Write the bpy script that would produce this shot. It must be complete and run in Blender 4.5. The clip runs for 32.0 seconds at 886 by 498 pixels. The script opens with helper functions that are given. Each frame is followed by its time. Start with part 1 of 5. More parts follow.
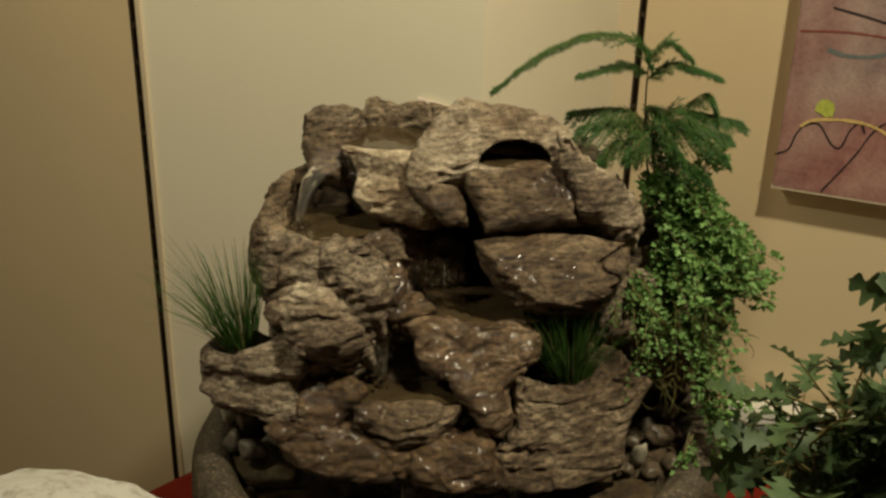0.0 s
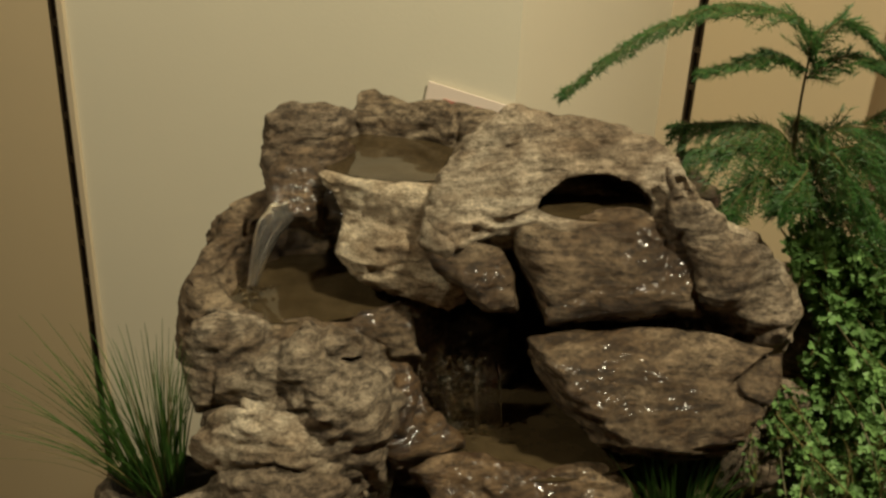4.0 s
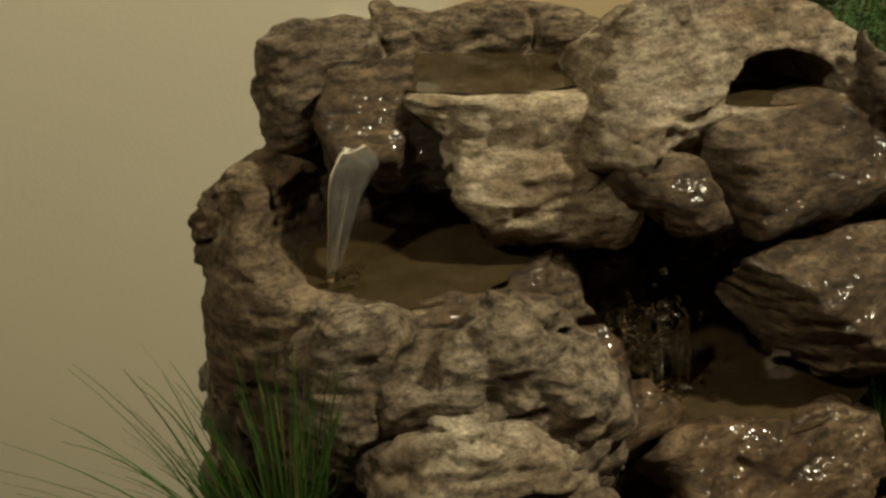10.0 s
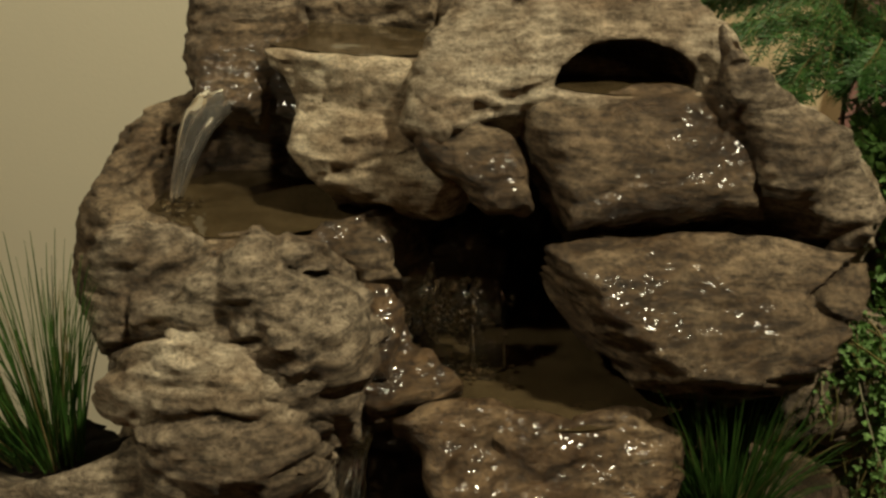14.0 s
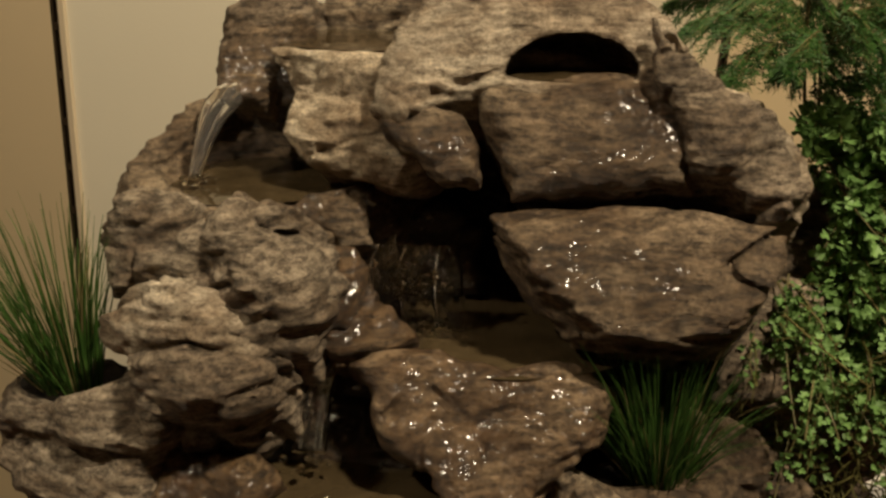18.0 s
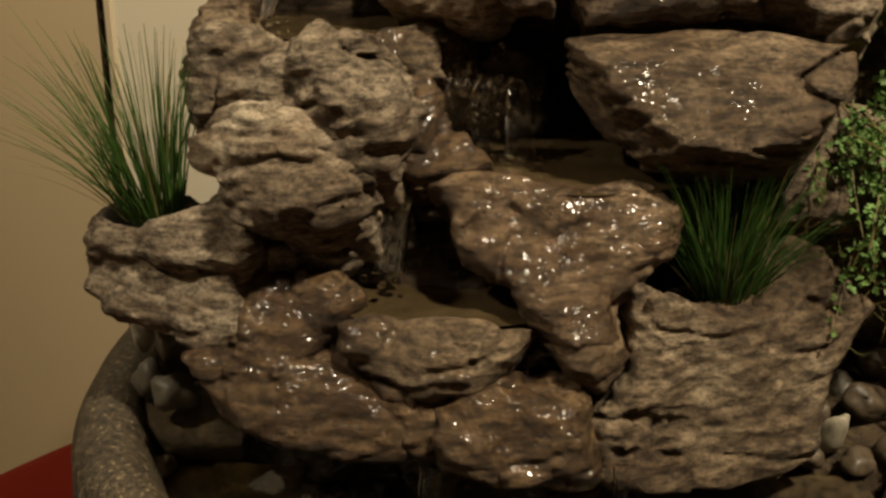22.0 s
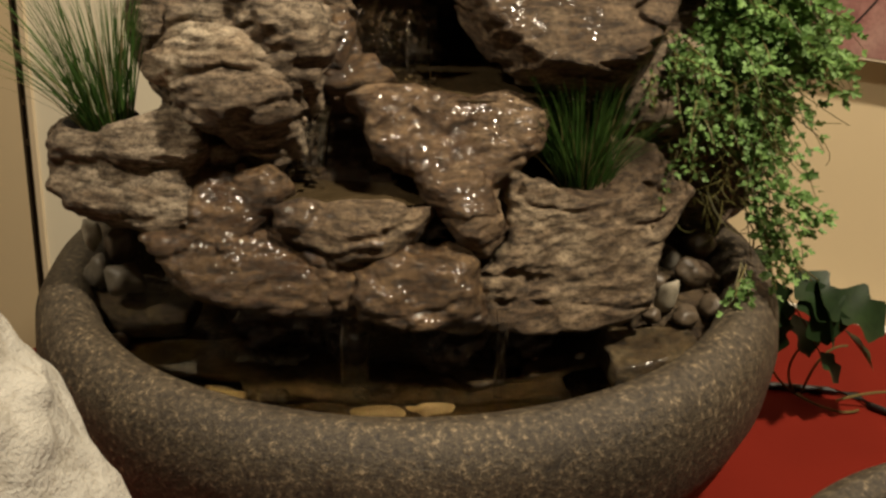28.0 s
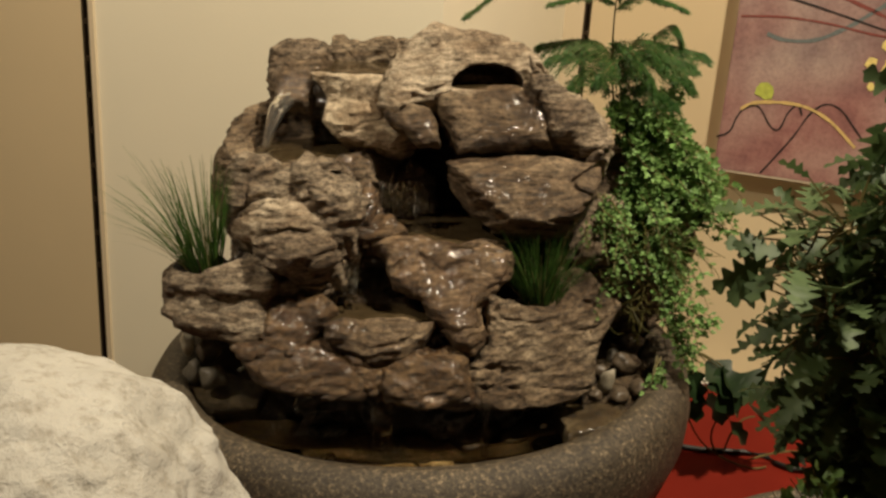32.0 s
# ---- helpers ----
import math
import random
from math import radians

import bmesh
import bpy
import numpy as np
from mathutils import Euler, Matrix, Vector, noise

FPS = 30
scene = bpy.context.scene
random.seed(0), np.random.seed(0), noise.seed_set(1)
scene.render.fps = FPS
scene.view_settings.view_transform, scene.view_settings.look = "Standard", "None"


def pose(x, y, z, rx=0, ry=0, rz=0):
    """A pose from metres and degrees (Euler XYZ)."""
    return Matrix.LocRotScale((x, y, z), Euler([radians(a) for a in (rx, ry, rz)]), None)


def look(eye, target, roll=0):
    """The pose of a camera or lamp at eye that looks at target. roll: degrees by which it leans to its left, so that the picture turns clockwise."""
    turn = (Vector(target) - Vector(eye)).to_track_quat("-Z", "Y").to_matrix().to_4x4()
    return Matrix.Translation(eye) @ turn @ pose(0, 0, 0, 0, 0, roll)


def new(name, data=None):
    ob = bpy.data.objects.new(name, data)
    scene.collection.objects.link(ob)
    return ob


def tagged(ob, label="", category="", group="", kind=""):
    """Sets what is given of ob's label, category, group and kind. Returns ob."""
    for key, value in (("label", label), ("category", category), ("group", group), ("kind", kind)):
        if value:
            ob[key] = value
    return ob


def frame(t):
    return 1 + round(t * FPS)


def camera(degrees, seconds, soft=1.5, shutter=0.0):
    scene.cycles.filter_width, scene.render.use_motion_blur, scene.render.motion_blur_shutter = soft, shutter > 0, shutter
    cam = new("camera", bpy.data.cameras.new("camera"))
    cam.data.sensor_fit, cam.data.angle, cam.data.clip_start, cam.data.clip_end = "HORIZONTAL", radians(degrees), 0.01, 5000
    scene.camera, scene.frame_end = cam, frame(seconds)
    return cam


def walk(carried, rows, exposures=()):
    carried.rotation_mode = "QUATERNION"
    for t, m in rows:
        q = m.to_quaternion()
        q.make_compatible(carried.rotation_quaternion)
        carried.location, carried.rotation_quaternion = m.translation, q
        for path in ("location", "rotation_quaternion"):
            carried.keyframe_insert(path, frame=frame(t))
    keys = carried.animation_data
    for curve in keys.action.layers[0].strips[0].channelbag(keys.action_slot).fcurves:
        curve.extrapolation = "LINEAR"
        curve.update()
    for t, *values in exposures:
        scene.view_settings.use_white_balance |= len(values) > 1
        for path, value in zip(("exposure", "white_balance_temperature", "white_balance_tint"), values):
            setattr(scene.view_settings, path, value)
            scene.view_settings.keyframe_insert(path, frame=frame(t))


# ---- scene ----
cam = camera(50.7, 32.0, soft=2.6)
PATH = [
    (0, (0.0799, -0.8146, 0.6351), (0.0321, -0.3504, 0.4556), -2.84),
    (0.5, (0.0742, -0.7838, 0.6279), (0.0254, -0.3201, 0.4473), -2.27),
    (1, (0.0665, -0.7419, 0.6219), (0.0193, -0.2795, 0.4376), -2.04),
    (1.5, (0.0605, -0.6977, 0.6234), (0.0130, -0.2350, 0.4401), -1.74),
    (2, (0.0603, -0.6482, 0.6217), (0.0016, -0.1863, 0.4395), -1.58),
    (2.5, (0.0605, -0.5970, 0.6146), (-0.0084, -0.1397, 0.4245), -1.43),
    (3, (0.0594, -0.5509, 0.6051), (-0.0114, -0.0952, 0.4118), -1.48),
    (3.5, (0.0471, -0.5205, 0.6024), (-0.0150, -0.0671, 0.4009), -1.72),
    (5.5, (-0.0610, -0.4332, 0.5795), (-0.0229, 0.0217, 0.3754), -0.13),
    (6, (-0.0895, -0.4172, 0.5737), (-0.0293, 0.0334, 0.3655), 0.49),
    (6.5, (-0.1295, -0.4110, 0.5638), (-0.0479, 0.0348, 0.3527), 0.90),
    (7, (-0.1538, -0.3964, 0.5577), (-0.0637, 0.0505, 0.3522), -0.11),
    (7.5, (-0.1717, -0.3843, 0.5497), (-0.0716, 0.0592, 0.3416), -0.36),
    (8, (-0.1854, -0.3781, 0.5440), (-0.0719, 0.0588, 0.3290), -0.81),
    (8.5, (-0.2012, -0.3671, 0.5363), (-0.0771, 0.0652, 0.3179), -1.24),
    (9, (-0.1981, -0.3567, 0.5368), (-0.0674, 0.0737, 0.3186), -1.68),
    (9.5, (-0.2113, -0.3513, 0.5275), (-0.0704, 0.0800, 0.3174), -1.46),
    (10, (-0.2154, -0.3502, 0.5238), (-0.0725, 0.0806, 0.3139), -1.71),
    (10.5, (-0.2099, -0.3544, 0.5236), (-0.0697, 0.0774, 0.3141), -1.38),
    (11, (-0.1969, -0.3661, 0.5130), (-0.0647, 0.0690, 0.3052), -0.58),
    (11.5, (-0.1870, -0.3817, 0.5022), (-0.0576, 0.0555, 0.2970), -0.26),
    (12, (-0.1542, -0.3824, 0.4959), (-0.0458, 0.0646, 0.2999), 0.31),
    (12.5, (-0.1130, -0.3911, 0.4918), (-0.0427, 0.0629, 0.2946), 0.41),
    (13, (-0.0782, -0.4017, 0.4907), (-0.0175, 0.0568, 0.3009), 0.98),
    (13.5, (-0.0517, -0.4071, 0.4927), (-0.0182, 0.0548, 0.3043), 0.86),
    (14, (-0.0238, -0.4098, 0.4933), (-0.0142, 0.0525, 0.3029), 0.52),
    (14.5, (0.0060, -0.4094, 0.4972), (-0.0003, 0.0568, 0.3166), 0.57),
    (16.5, (0.0672, -0.4316, 0.4967), (0.0097, 0.0355, 0.3278), -1.43),
    (17, (0.0703, -0.4393, 0.4969), (0.0108, 0.0248, 0.3207), -1.69),
    (17.5, (0.0736, -0.4530, 0.4893), (0.0097, 0.0114, 0.3154), -1.58),
    (18, (0.0666, -0.4660, 0.4814), (-0.0009, -0.0011, 0.3102), -1.35),
    (18.5, (0.0637, -0.4717, 0.4738), (-0.0034, -0.0072, 0.3015), -1.44),
    (19, (0.0587, -0.4806, 0.4690), (-0.0087, -0.0172, 0.2936), -1.46),
    (19.5, (0.0566, -0.4844, 0.4609), (-0.0102, -0.0219, 0.2829), -1.35),
    (20, (0.0537, -0.4889, 0.4551), (-0.0154, -0.0276, 0.2749), -1.21),
    (20.5, (0.0448, -0.4955, 0.4503), (-0.0266, -0.0366, 0.2650), -1.07),
    (21, (0.0376, -0.5012, 0.4412), (-0.0360, -0.0443, 0.2521), -1.13),
    (21.5, (0.0406, -0.5014, 0.4360), (-0.0323, -0.0447, 0.2461), -1.42),
    (22, (0.0336, -0.5083, 0.4312), (-0.0337, -0.0539, 0.2338), -1.52),
    (22.5, (0.0308, -0.5122, 0.4241), (-0.0331, -0.0594, 0.2219), -1.26),
    (23, (0.0370, -0.5084, 0.4141), (-0.0172, -0.0581, 0.2035), -1.47),
    (23.5, (0.0431, -0.5059, 0.4048), (0.0034, -0.0581, 0.1860), -1.16),
    (24, (0.0405, -0.5162, 0.3942), (0.0084, -0.0693, 0.1723), -0.39),
    (24.5, (0.0370, -0.5190, 0.3943), (0.0057, -0.0747, 0.1672), -0.49),
    (26.5, (0.0450, -0.5538, 0.3967), (0.0206, -0.1068, 0.1740), 0.09),
    (27, (0.0438, -0.5762, 0.4057), (0.0339, -0.1257, 0.1889), 0.44),
    (27.5, (0.0379, -0.6046, 0.4161), (0.0322, -0.1512, 0.2055), 0.65),
    (28, (0.0291, -0.6315, 0.4229), (0.0247, -0.1746, 0.2198), 0.79),
    (28.5, (0.0159, -0.6535, 0.4295), (0.0122, -0.1943, 0.2315), 0.81),
    (29, (0.0101, -0.6778, 0.4432), (0.0048, -0.2137, 0.2573), 0.89),
    (29.5, (0.0138, -0.7071, 0.4614), (0.0076, -0.2396, 0.2841), 0.28),
    (30, (0.0197, -0.7375, 0.4813), (0.0100, -0.2668, 0.3129), 0.01),
    (30.5, (0.0261, -0.7669, 0.4972), (0.0156, -0.2944, 0.3340), -0.70),
    (31, (0.0293, -0.7964, 0.5092), (0.0210, -0.3226, 0.3497), -0.55),
    (31.5, (0.0302, -0.8245, 0.5210), (0.0221, -0.3510, 0.3605), -0.55),
    (32, (0.0344, -0.8505, 0.5309), (0.0284, -0.3762, 0.3728), -0.50),
]
EXPOSURES = [(0, -0.17, 6500, 10), (3.5, -0.15, 6500, 10), (6, -0.35, 6500, 9), (13, -0.3, 6500, 8), (14.5, -0.12, 6550, 10), (17, -0.04, 6700, 20), (24, 0.3, 6750, 18), (27, 0.42, 6500, 21), (29, 0.38, 6500, 21), (32, 0.3, 6550, 20)]
walk(cam, [(t, look(eye, target, roll)) for t, eye, target, roll in PATH], EXPOSURES)

# ---- light ----
world = bpy.data.worlds.new("night_room")
scene.world = world
world.use_nodes = True
world.node_tree.nodes["Background"].inputs[0].default_value = (0.9, 0.75, 0.55, 1)
world.node_tree.nodes["Background"].inputs[1].default_value = 0.004

# the plumb of the room stands four degrees off that of the table
ROOM = Matrix.Translation((0, 0.4, 0.4)) @ Matrix.Rotation(radians(4), 4, "Y") @ Matrix.Translation((0, -0.4, -0.4))


def area_lamp(name, at, target, size, watts, colour):
    data = bpy.data.lights.new(name, "AREA")
    data.shape, data.size, data.energy, data.color = "DISK", size, watts, colour
    ob = new(name, data)
    ob.matrix_world = look(at, target)
    return ob


area_lamp("ceiling_lamp_and_fill_light", (0.64, -0.47, 1.56), (0.05, 0.05, 0.2), 0.1, 28, (1.0, 0.91, 0.64))
# unseen fill light, added to brighten the left wall and soften shadows
area_lamp("ceiling_lamp_and_fill_light", (-0.9, -0.45, 1.52), (-0.2, 0.1, 0.2), 0.1, 8.6, (1.0, 0.91, 0.64))


# ---- materials ----
def material(name, rough=0.6, metal=0.0):
    m = bpy.data.materials.new(name)
    m.use_nodes = True
    b = m.node_tree.nodes["Principled BSDF"]
    b.inputs["Roughness"].default_value, b.inputs["Metallic"].default_value = rough, metal
    return m, m.node_tree, b


def node(tree, kind, **values):
    n = tree.nodes.new(kind)
    for key, value in values.items():
        n.inputs[key.replace("_", " ")].default_value = value
    return n


def ramp(tree, factor, stops):
    n = tree.nodes.new("ShaderNodeValToRGB")
    while len(n.color_ramp.elements) < len(stops):
        n.color_ramp.elements.new(0.5)
    for e, (at, colour) in zip(n.color_ramp.elements, stops):
        e.position, e.color = at, (*colour, 1) if len(colour) == 3 else colour
    tree.links.new(factor, n.inputs[0])
    return n.outputs[0]


def mixed(tree, kind, factor, a, b):
    n = tree.nodes.new("ShaderNodeMix")
    n.data_type, n.blend_type = "RGBA", kind
    for socket, value in ((n.inputs[0], factor), (n.inputs[6], a), (n.inputs[7], b)):
        if isinstance(value, (int, float, tuple)):
            socket.default_value = value
        else:
            tree.links.new(value, socket)
    return n.outputs[2]


def coords(tree, scale=(1, 1, 1), turn=(0, 0, 0)):
    c, m = tree.nodes.new("ShaderNodeTexCoord"), tree.nodes.new("ShaderNodeMapping")
    m.inputs["Scale"].default_value, m.inputs["Rotation"].default_value = scale, turn
    tree.links.new(c.outputs["Object"], m.inputs[0])
    return m.outputs[0]


def noisy(tree, where, scale, detail=4, rough=0.6, kind="FBM"):
    n = node(tree, "ShaderNodeTexNoise", Scale=scale, Detail=detail, Roughness=rough)
    n.noise_type = kind
    tree.links.new(where, n.inputs["Vector"])
    return n.outputs["Fac"]


def relief(tree, b, height, depth, strength=1.0, before=None):
    n = node(tree, "ShaderNodeBump", Strength=strength, Distance=depth)
    tree.links.new(height, n.inputs["Height"])
    if before:
        tree.links.new(before, n.inputs["Normal"])
    tree.links.new(n.outputs[0], b.inputs["Normal"])
    return n.outputs[0]


def rock_material(name, dark, mid, light, rough=(0.6, 0.9), coat=0.0, film=(0.46, 0.58), crust=1.0):
    """Cast stone: fibrous layers, crusty grain, brown stains, and a film of water where coated."""
    m, tree, b = material(name)
    bands = coords(tree, (1, 1, 4.4), (0.08, 0.12, 0))
    flat = coords(tree, (1, 1, 1.5), (0.12, 0.2, 0))
    plain = coords(tree)
    fibre = noisy(tree, bands, 75, 9, 0.72)
    layers = noisy(tree, bands, 22, 7, 0.66)
    grain = noisy(tree, flat, 190, 8, 0.76)
    patch = noisy(tree, plain, 30, 7, 0.66)
    broad = noisy(tree, plain, 11, 3, 0.5)
    fine = noisy(tree, plain, 560, 4, 0.75)
    tone = mixed(tree, "MIX", 0.42, fibre, grain)
    base = ramp(tree, tone, [(0.37, dark), (0.46, mid), (0.55, light), (0.64, tuple(1.3 * v for v in light))])
    colour = mixed(tree, "MULTIPLY", 0.8, base, ramp(tree, layers, [(0.38, (0.55, 0.47, 0.39)), (0.5, (0.95, 0.94, 0.92)), (0.62, (1.2, 1.19, 1.17))]))
    colour = mixed(tree, "MULTIPLY", 0.75, colour, ramp(tree, patch, [(0.38, (0.5, 0.41, 0.32)), (0.5, (0.95, 0.93, 0.9)), (0.62, (1.18, 1.17, 1.16))]))
    colour = mixed(tree, "MULTIPLY", 0.8, colour, ramp(tree, broad, [(0.38, (0.62, 0.53, 0.44)), (0.6, (1.12, 1.1, 1.06))]))
    colour = mixed(tree, "MULTIPLY", 0.6, colour, ramp(tree, fine, [(0.36, (0.3, 0.24, 0.18)), (0.47, (1, 1, 1)), (0.62, (1.25, 1.25, 1.25))]))
    r = ramp(tree, patch, [(0.35, (rough[0],) * 3), (0.65, (rough[1],) * 3)])
    one = relief(tree, b, mixed(tree, "MIX", 0.35, fibre, layers), 0.0052 * crust, 1.0)
    two = relief(tree, b, grain, 0.0044 * crust, 1.0, one)
    relief(tree, b, fine, 0.0014, 0.8, two)
    if coat:
        wet = noisy(tree, plain, 17, 4, 0.6)
        colour = mixed(tree, "MULTIPLY", 0.8, colour, ramp(tree, wet, [(film[0] - 0.06, (1.05, 1.05, 1.05)), (film[1], (0.62, 0.53, 0.43))]))
        tree.links.new(ramp(tree, wet, [(film[0], (0, 0, 0)), (film[1], (coat,) * 3)]), b.inputs["Coat Weight"])
        drops = node(tree, "ShaderNodeBump", Strength=1.0, Distance=0.0042)
        tree.links.new(noisy(tree, flat, 95, 2, 0.55), drops.inputs["Height"])
        tree.links.new(drops.outputs[0], b.inputs["Coat Normal"])
        b.inputs["Coat Roughness"].default_value = 0.13
        b.inputs["Coat IOR"].default_value = 1.4
    tree.links.new(colour, b.inputs["Base Color"])
    tree.links.new(r, b.inputs["Roughness"])
    return m


LIMED = rock_material("lime_crusted_stone", (0.14, 0.112, 0.08), (0.5, 0.42, 0.315), (0.82, 0.73, 0.58))
PALE = rock_material("pale_stone", (0.1, 0.08, 0.059), (0.37, 0.312, 0.24), (0.64, 0.565, 0.455))
DRY = rock_material("dry_stone", (0.03, 0.023, 0.0165), (0.15, 0.119, 0.087), (0.39, 0.327, 0.252))
DAMP = rock_material("damp_stone", (0.022, 0.0145, 0.009), (0.12, 0.088, 0.057), (0.32, 0.25, 0.172), (0.45, 0.75), 1.0, (0.53, 0.62))
GLOSSY = rock_material("dripping_stone", (0.026, 0.0165, 0.009), (0.145, 0.1, 0.06), (0.35, 0.262, 0.172), (0.35, 0.65), 1.0, (0.45, 0.55))
SOAKED = rock_material("soaked_stone", (0.014, 0.0085, 0.004), (0.088, 0.056, 0.028), (0.24, 0.166, 0.092), (0.3, 0.6), 1.0, (0.42, 0.56), 0.7)
EARTHY = rock_material("earthy_stone", (0.025, 0.0185, 0.012), (0.14, 0.105, 0.07), (0.37, 0.298, 0.212))
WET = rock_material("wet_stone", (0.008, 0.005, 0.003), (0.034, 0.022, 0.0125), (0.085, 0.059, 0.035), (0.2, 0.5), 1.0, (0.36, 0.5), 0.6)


# ---- solids from distance fields ----
RNG = np.random.default_rng(7)
LATTICE = RNG.random((64, 64, 64)).astype(np.float32) * 2 - 1


def wave(p, size, shift=0.0):
    """Smooth lattice noise, about -1 to 1, at points p (n, 3), with features of that size."""
    q = p / np.asarray(size) + shift
    i = np.floor(q).astype(int)
    f = q - i
    f = f * f * (3 - 2 * f)
    out = 0
    for dx in (0, 1):
        for dy in (0, 1):
            for dz in (0, 1):
                w = (f[:, 0] if dx else 1 - f[:, 0]) * (f[:, 1] if dy else 1 - f[:, 1]) * (f[:, 2] if dz else 1 - f[:, 2])
                out = out + w * LATTICE[(i[:, 0] + dx) & 63, (i[:, 1] + dy) & 63, (i[:, 2] + dz) & 63]
    return out


def nets(d, low, h):
    """Vertices and quads of the surface d = 0 on a grid."""
    inside = d < 0
    nx, ny, nz = (n - 1 for n in d.shape)
    total, count = np.zeros((nx, ny, nz, 3), np.float32), np.zeros((nx, ny, nz), np.float32)

    def corner(a, c):
        return a[c[0] : c[0] + nx, c[1] : c[1] + ny, c[2] : c[2] + nz]

    for axis in range(3):
        for s in (0, 1):
            for t in (0, 1):
                a = [0, 0, 0]
                a[(axis + 1) % 3], a[(axis + 2) % 3] = s, t
                b = list(a)
                b[axis] = 1
                da, db = corner(d, a), corner(d, b)
                cross = corner(inside, a) != corner(inside, b)
                f = np.where(cross, da / np.where(cross, da - db, 1), 0)
                at = np.array(a, np.float32) + np.zeros((nx, ny, nz, 3), np.float32)
                at[..., axis] += f
                total += at * cross[..., None]
                count += cross
    live = count > 0
    index = np.full(live.shape, -1)
    index[live] = np.arange(live.sum())
    cell = np.argwhere(live)
    verts = (cell + total[live] / count[live][:, None]) * h + low
    quads = []
    for axis in range(3):
        b, c = (axis + 1) % 3, (axis + 2) % 3
        one = [slice(1, n) for n in (nx, ny, nz)]
        one[axis] = slice(0, (nx, ny, nz)[axis])
        two = list(one)
        two[axis] = slice(1, (nx, ny, nz)[axis] + 1)
        ia, ib = inside[tuple(one)], inside[tuple(two)]
        where = np.argwhere(ia != ib)
        if not len(where):
            continue
        flip = ia[tuple(where.T)]
        where[:, b] += 1
        where[:, c] += 1
        eb, ec = np.eye(3, dtype=int)[b], np.eye(3, dtype=int)[c]
        ring = np.stack([index[tuple((where - k).T)] for k in (eb + ec, ec, 0 * eb, eb)], 1)
        ring[~flip] = ring[~flip][:, ::-1]
        quads.append(ring)
    return verts, np.concatenate(quads)


def mesh_of(name, verts, faces, mat, smooth=True):
    me = bpy.data.meshes.new(name)
    me.from_pydata(verts.tolist() if hasattr(verts, "tolist") else verts, [], faces.tolist() if hasattr(faces, "tolist") else faces)
    if smooth:
        me.shade_smooth()
    me.materials.append(mat)
    return me


def solid(field, low, high, h):
    """The surface of a field over a box, from its near band only."""
    low, high = np.array(low, float), np.array(high, float)
    n = np.ceil((high - low) / h).astype(int) + 1
    axes = [low[k] + h * np.arange(n[k]) for k in range(3)]
    p = np.stack(np.meshgrid(*axes, indexing="ij"), -1).reshape(-1, 3)
    return nets(field(p).reshape(n).astype(np.float32), low, h)


def outline_distance(q, poly):
    """Signed distance of 2D points from a closed outline."""
    poly = np.asarray(poly, float)
    best, odd = np.full(len(q), 1e9), np.zeros(len(q), bool)
    for a, b in zip(poly, np.roll(poly, -1, 0)):
        e, w = b - a, q - a
        k = np.clip((w @ e) / (e @ e), 0, 1)
        best = np.minimum(best, ((w - k[:, None] * e) ** 2).sum(1))
        cond = (a[1] > q[:, 1]) != (b[1] > q[:, 1])
        odd ^= cond & (q[:, 0] < e[0] * (q[:, 1] - a[1]) / (e[1] if abs(e[1]) > 1e-9 else 1e-9) + a[0])
    return np.where(odd, -1, 1) * np.sqrt(best)


def unit(v):
    v = np.array(v, float)
    return v / np.linalg.norm(v)


def smooth_min(a, b, k):
    x = np.clip(0.5 + 0.5 * (b - a) / k, 0, 1)
    return b * (1 - x) + a * x - k * x * (1 - x)


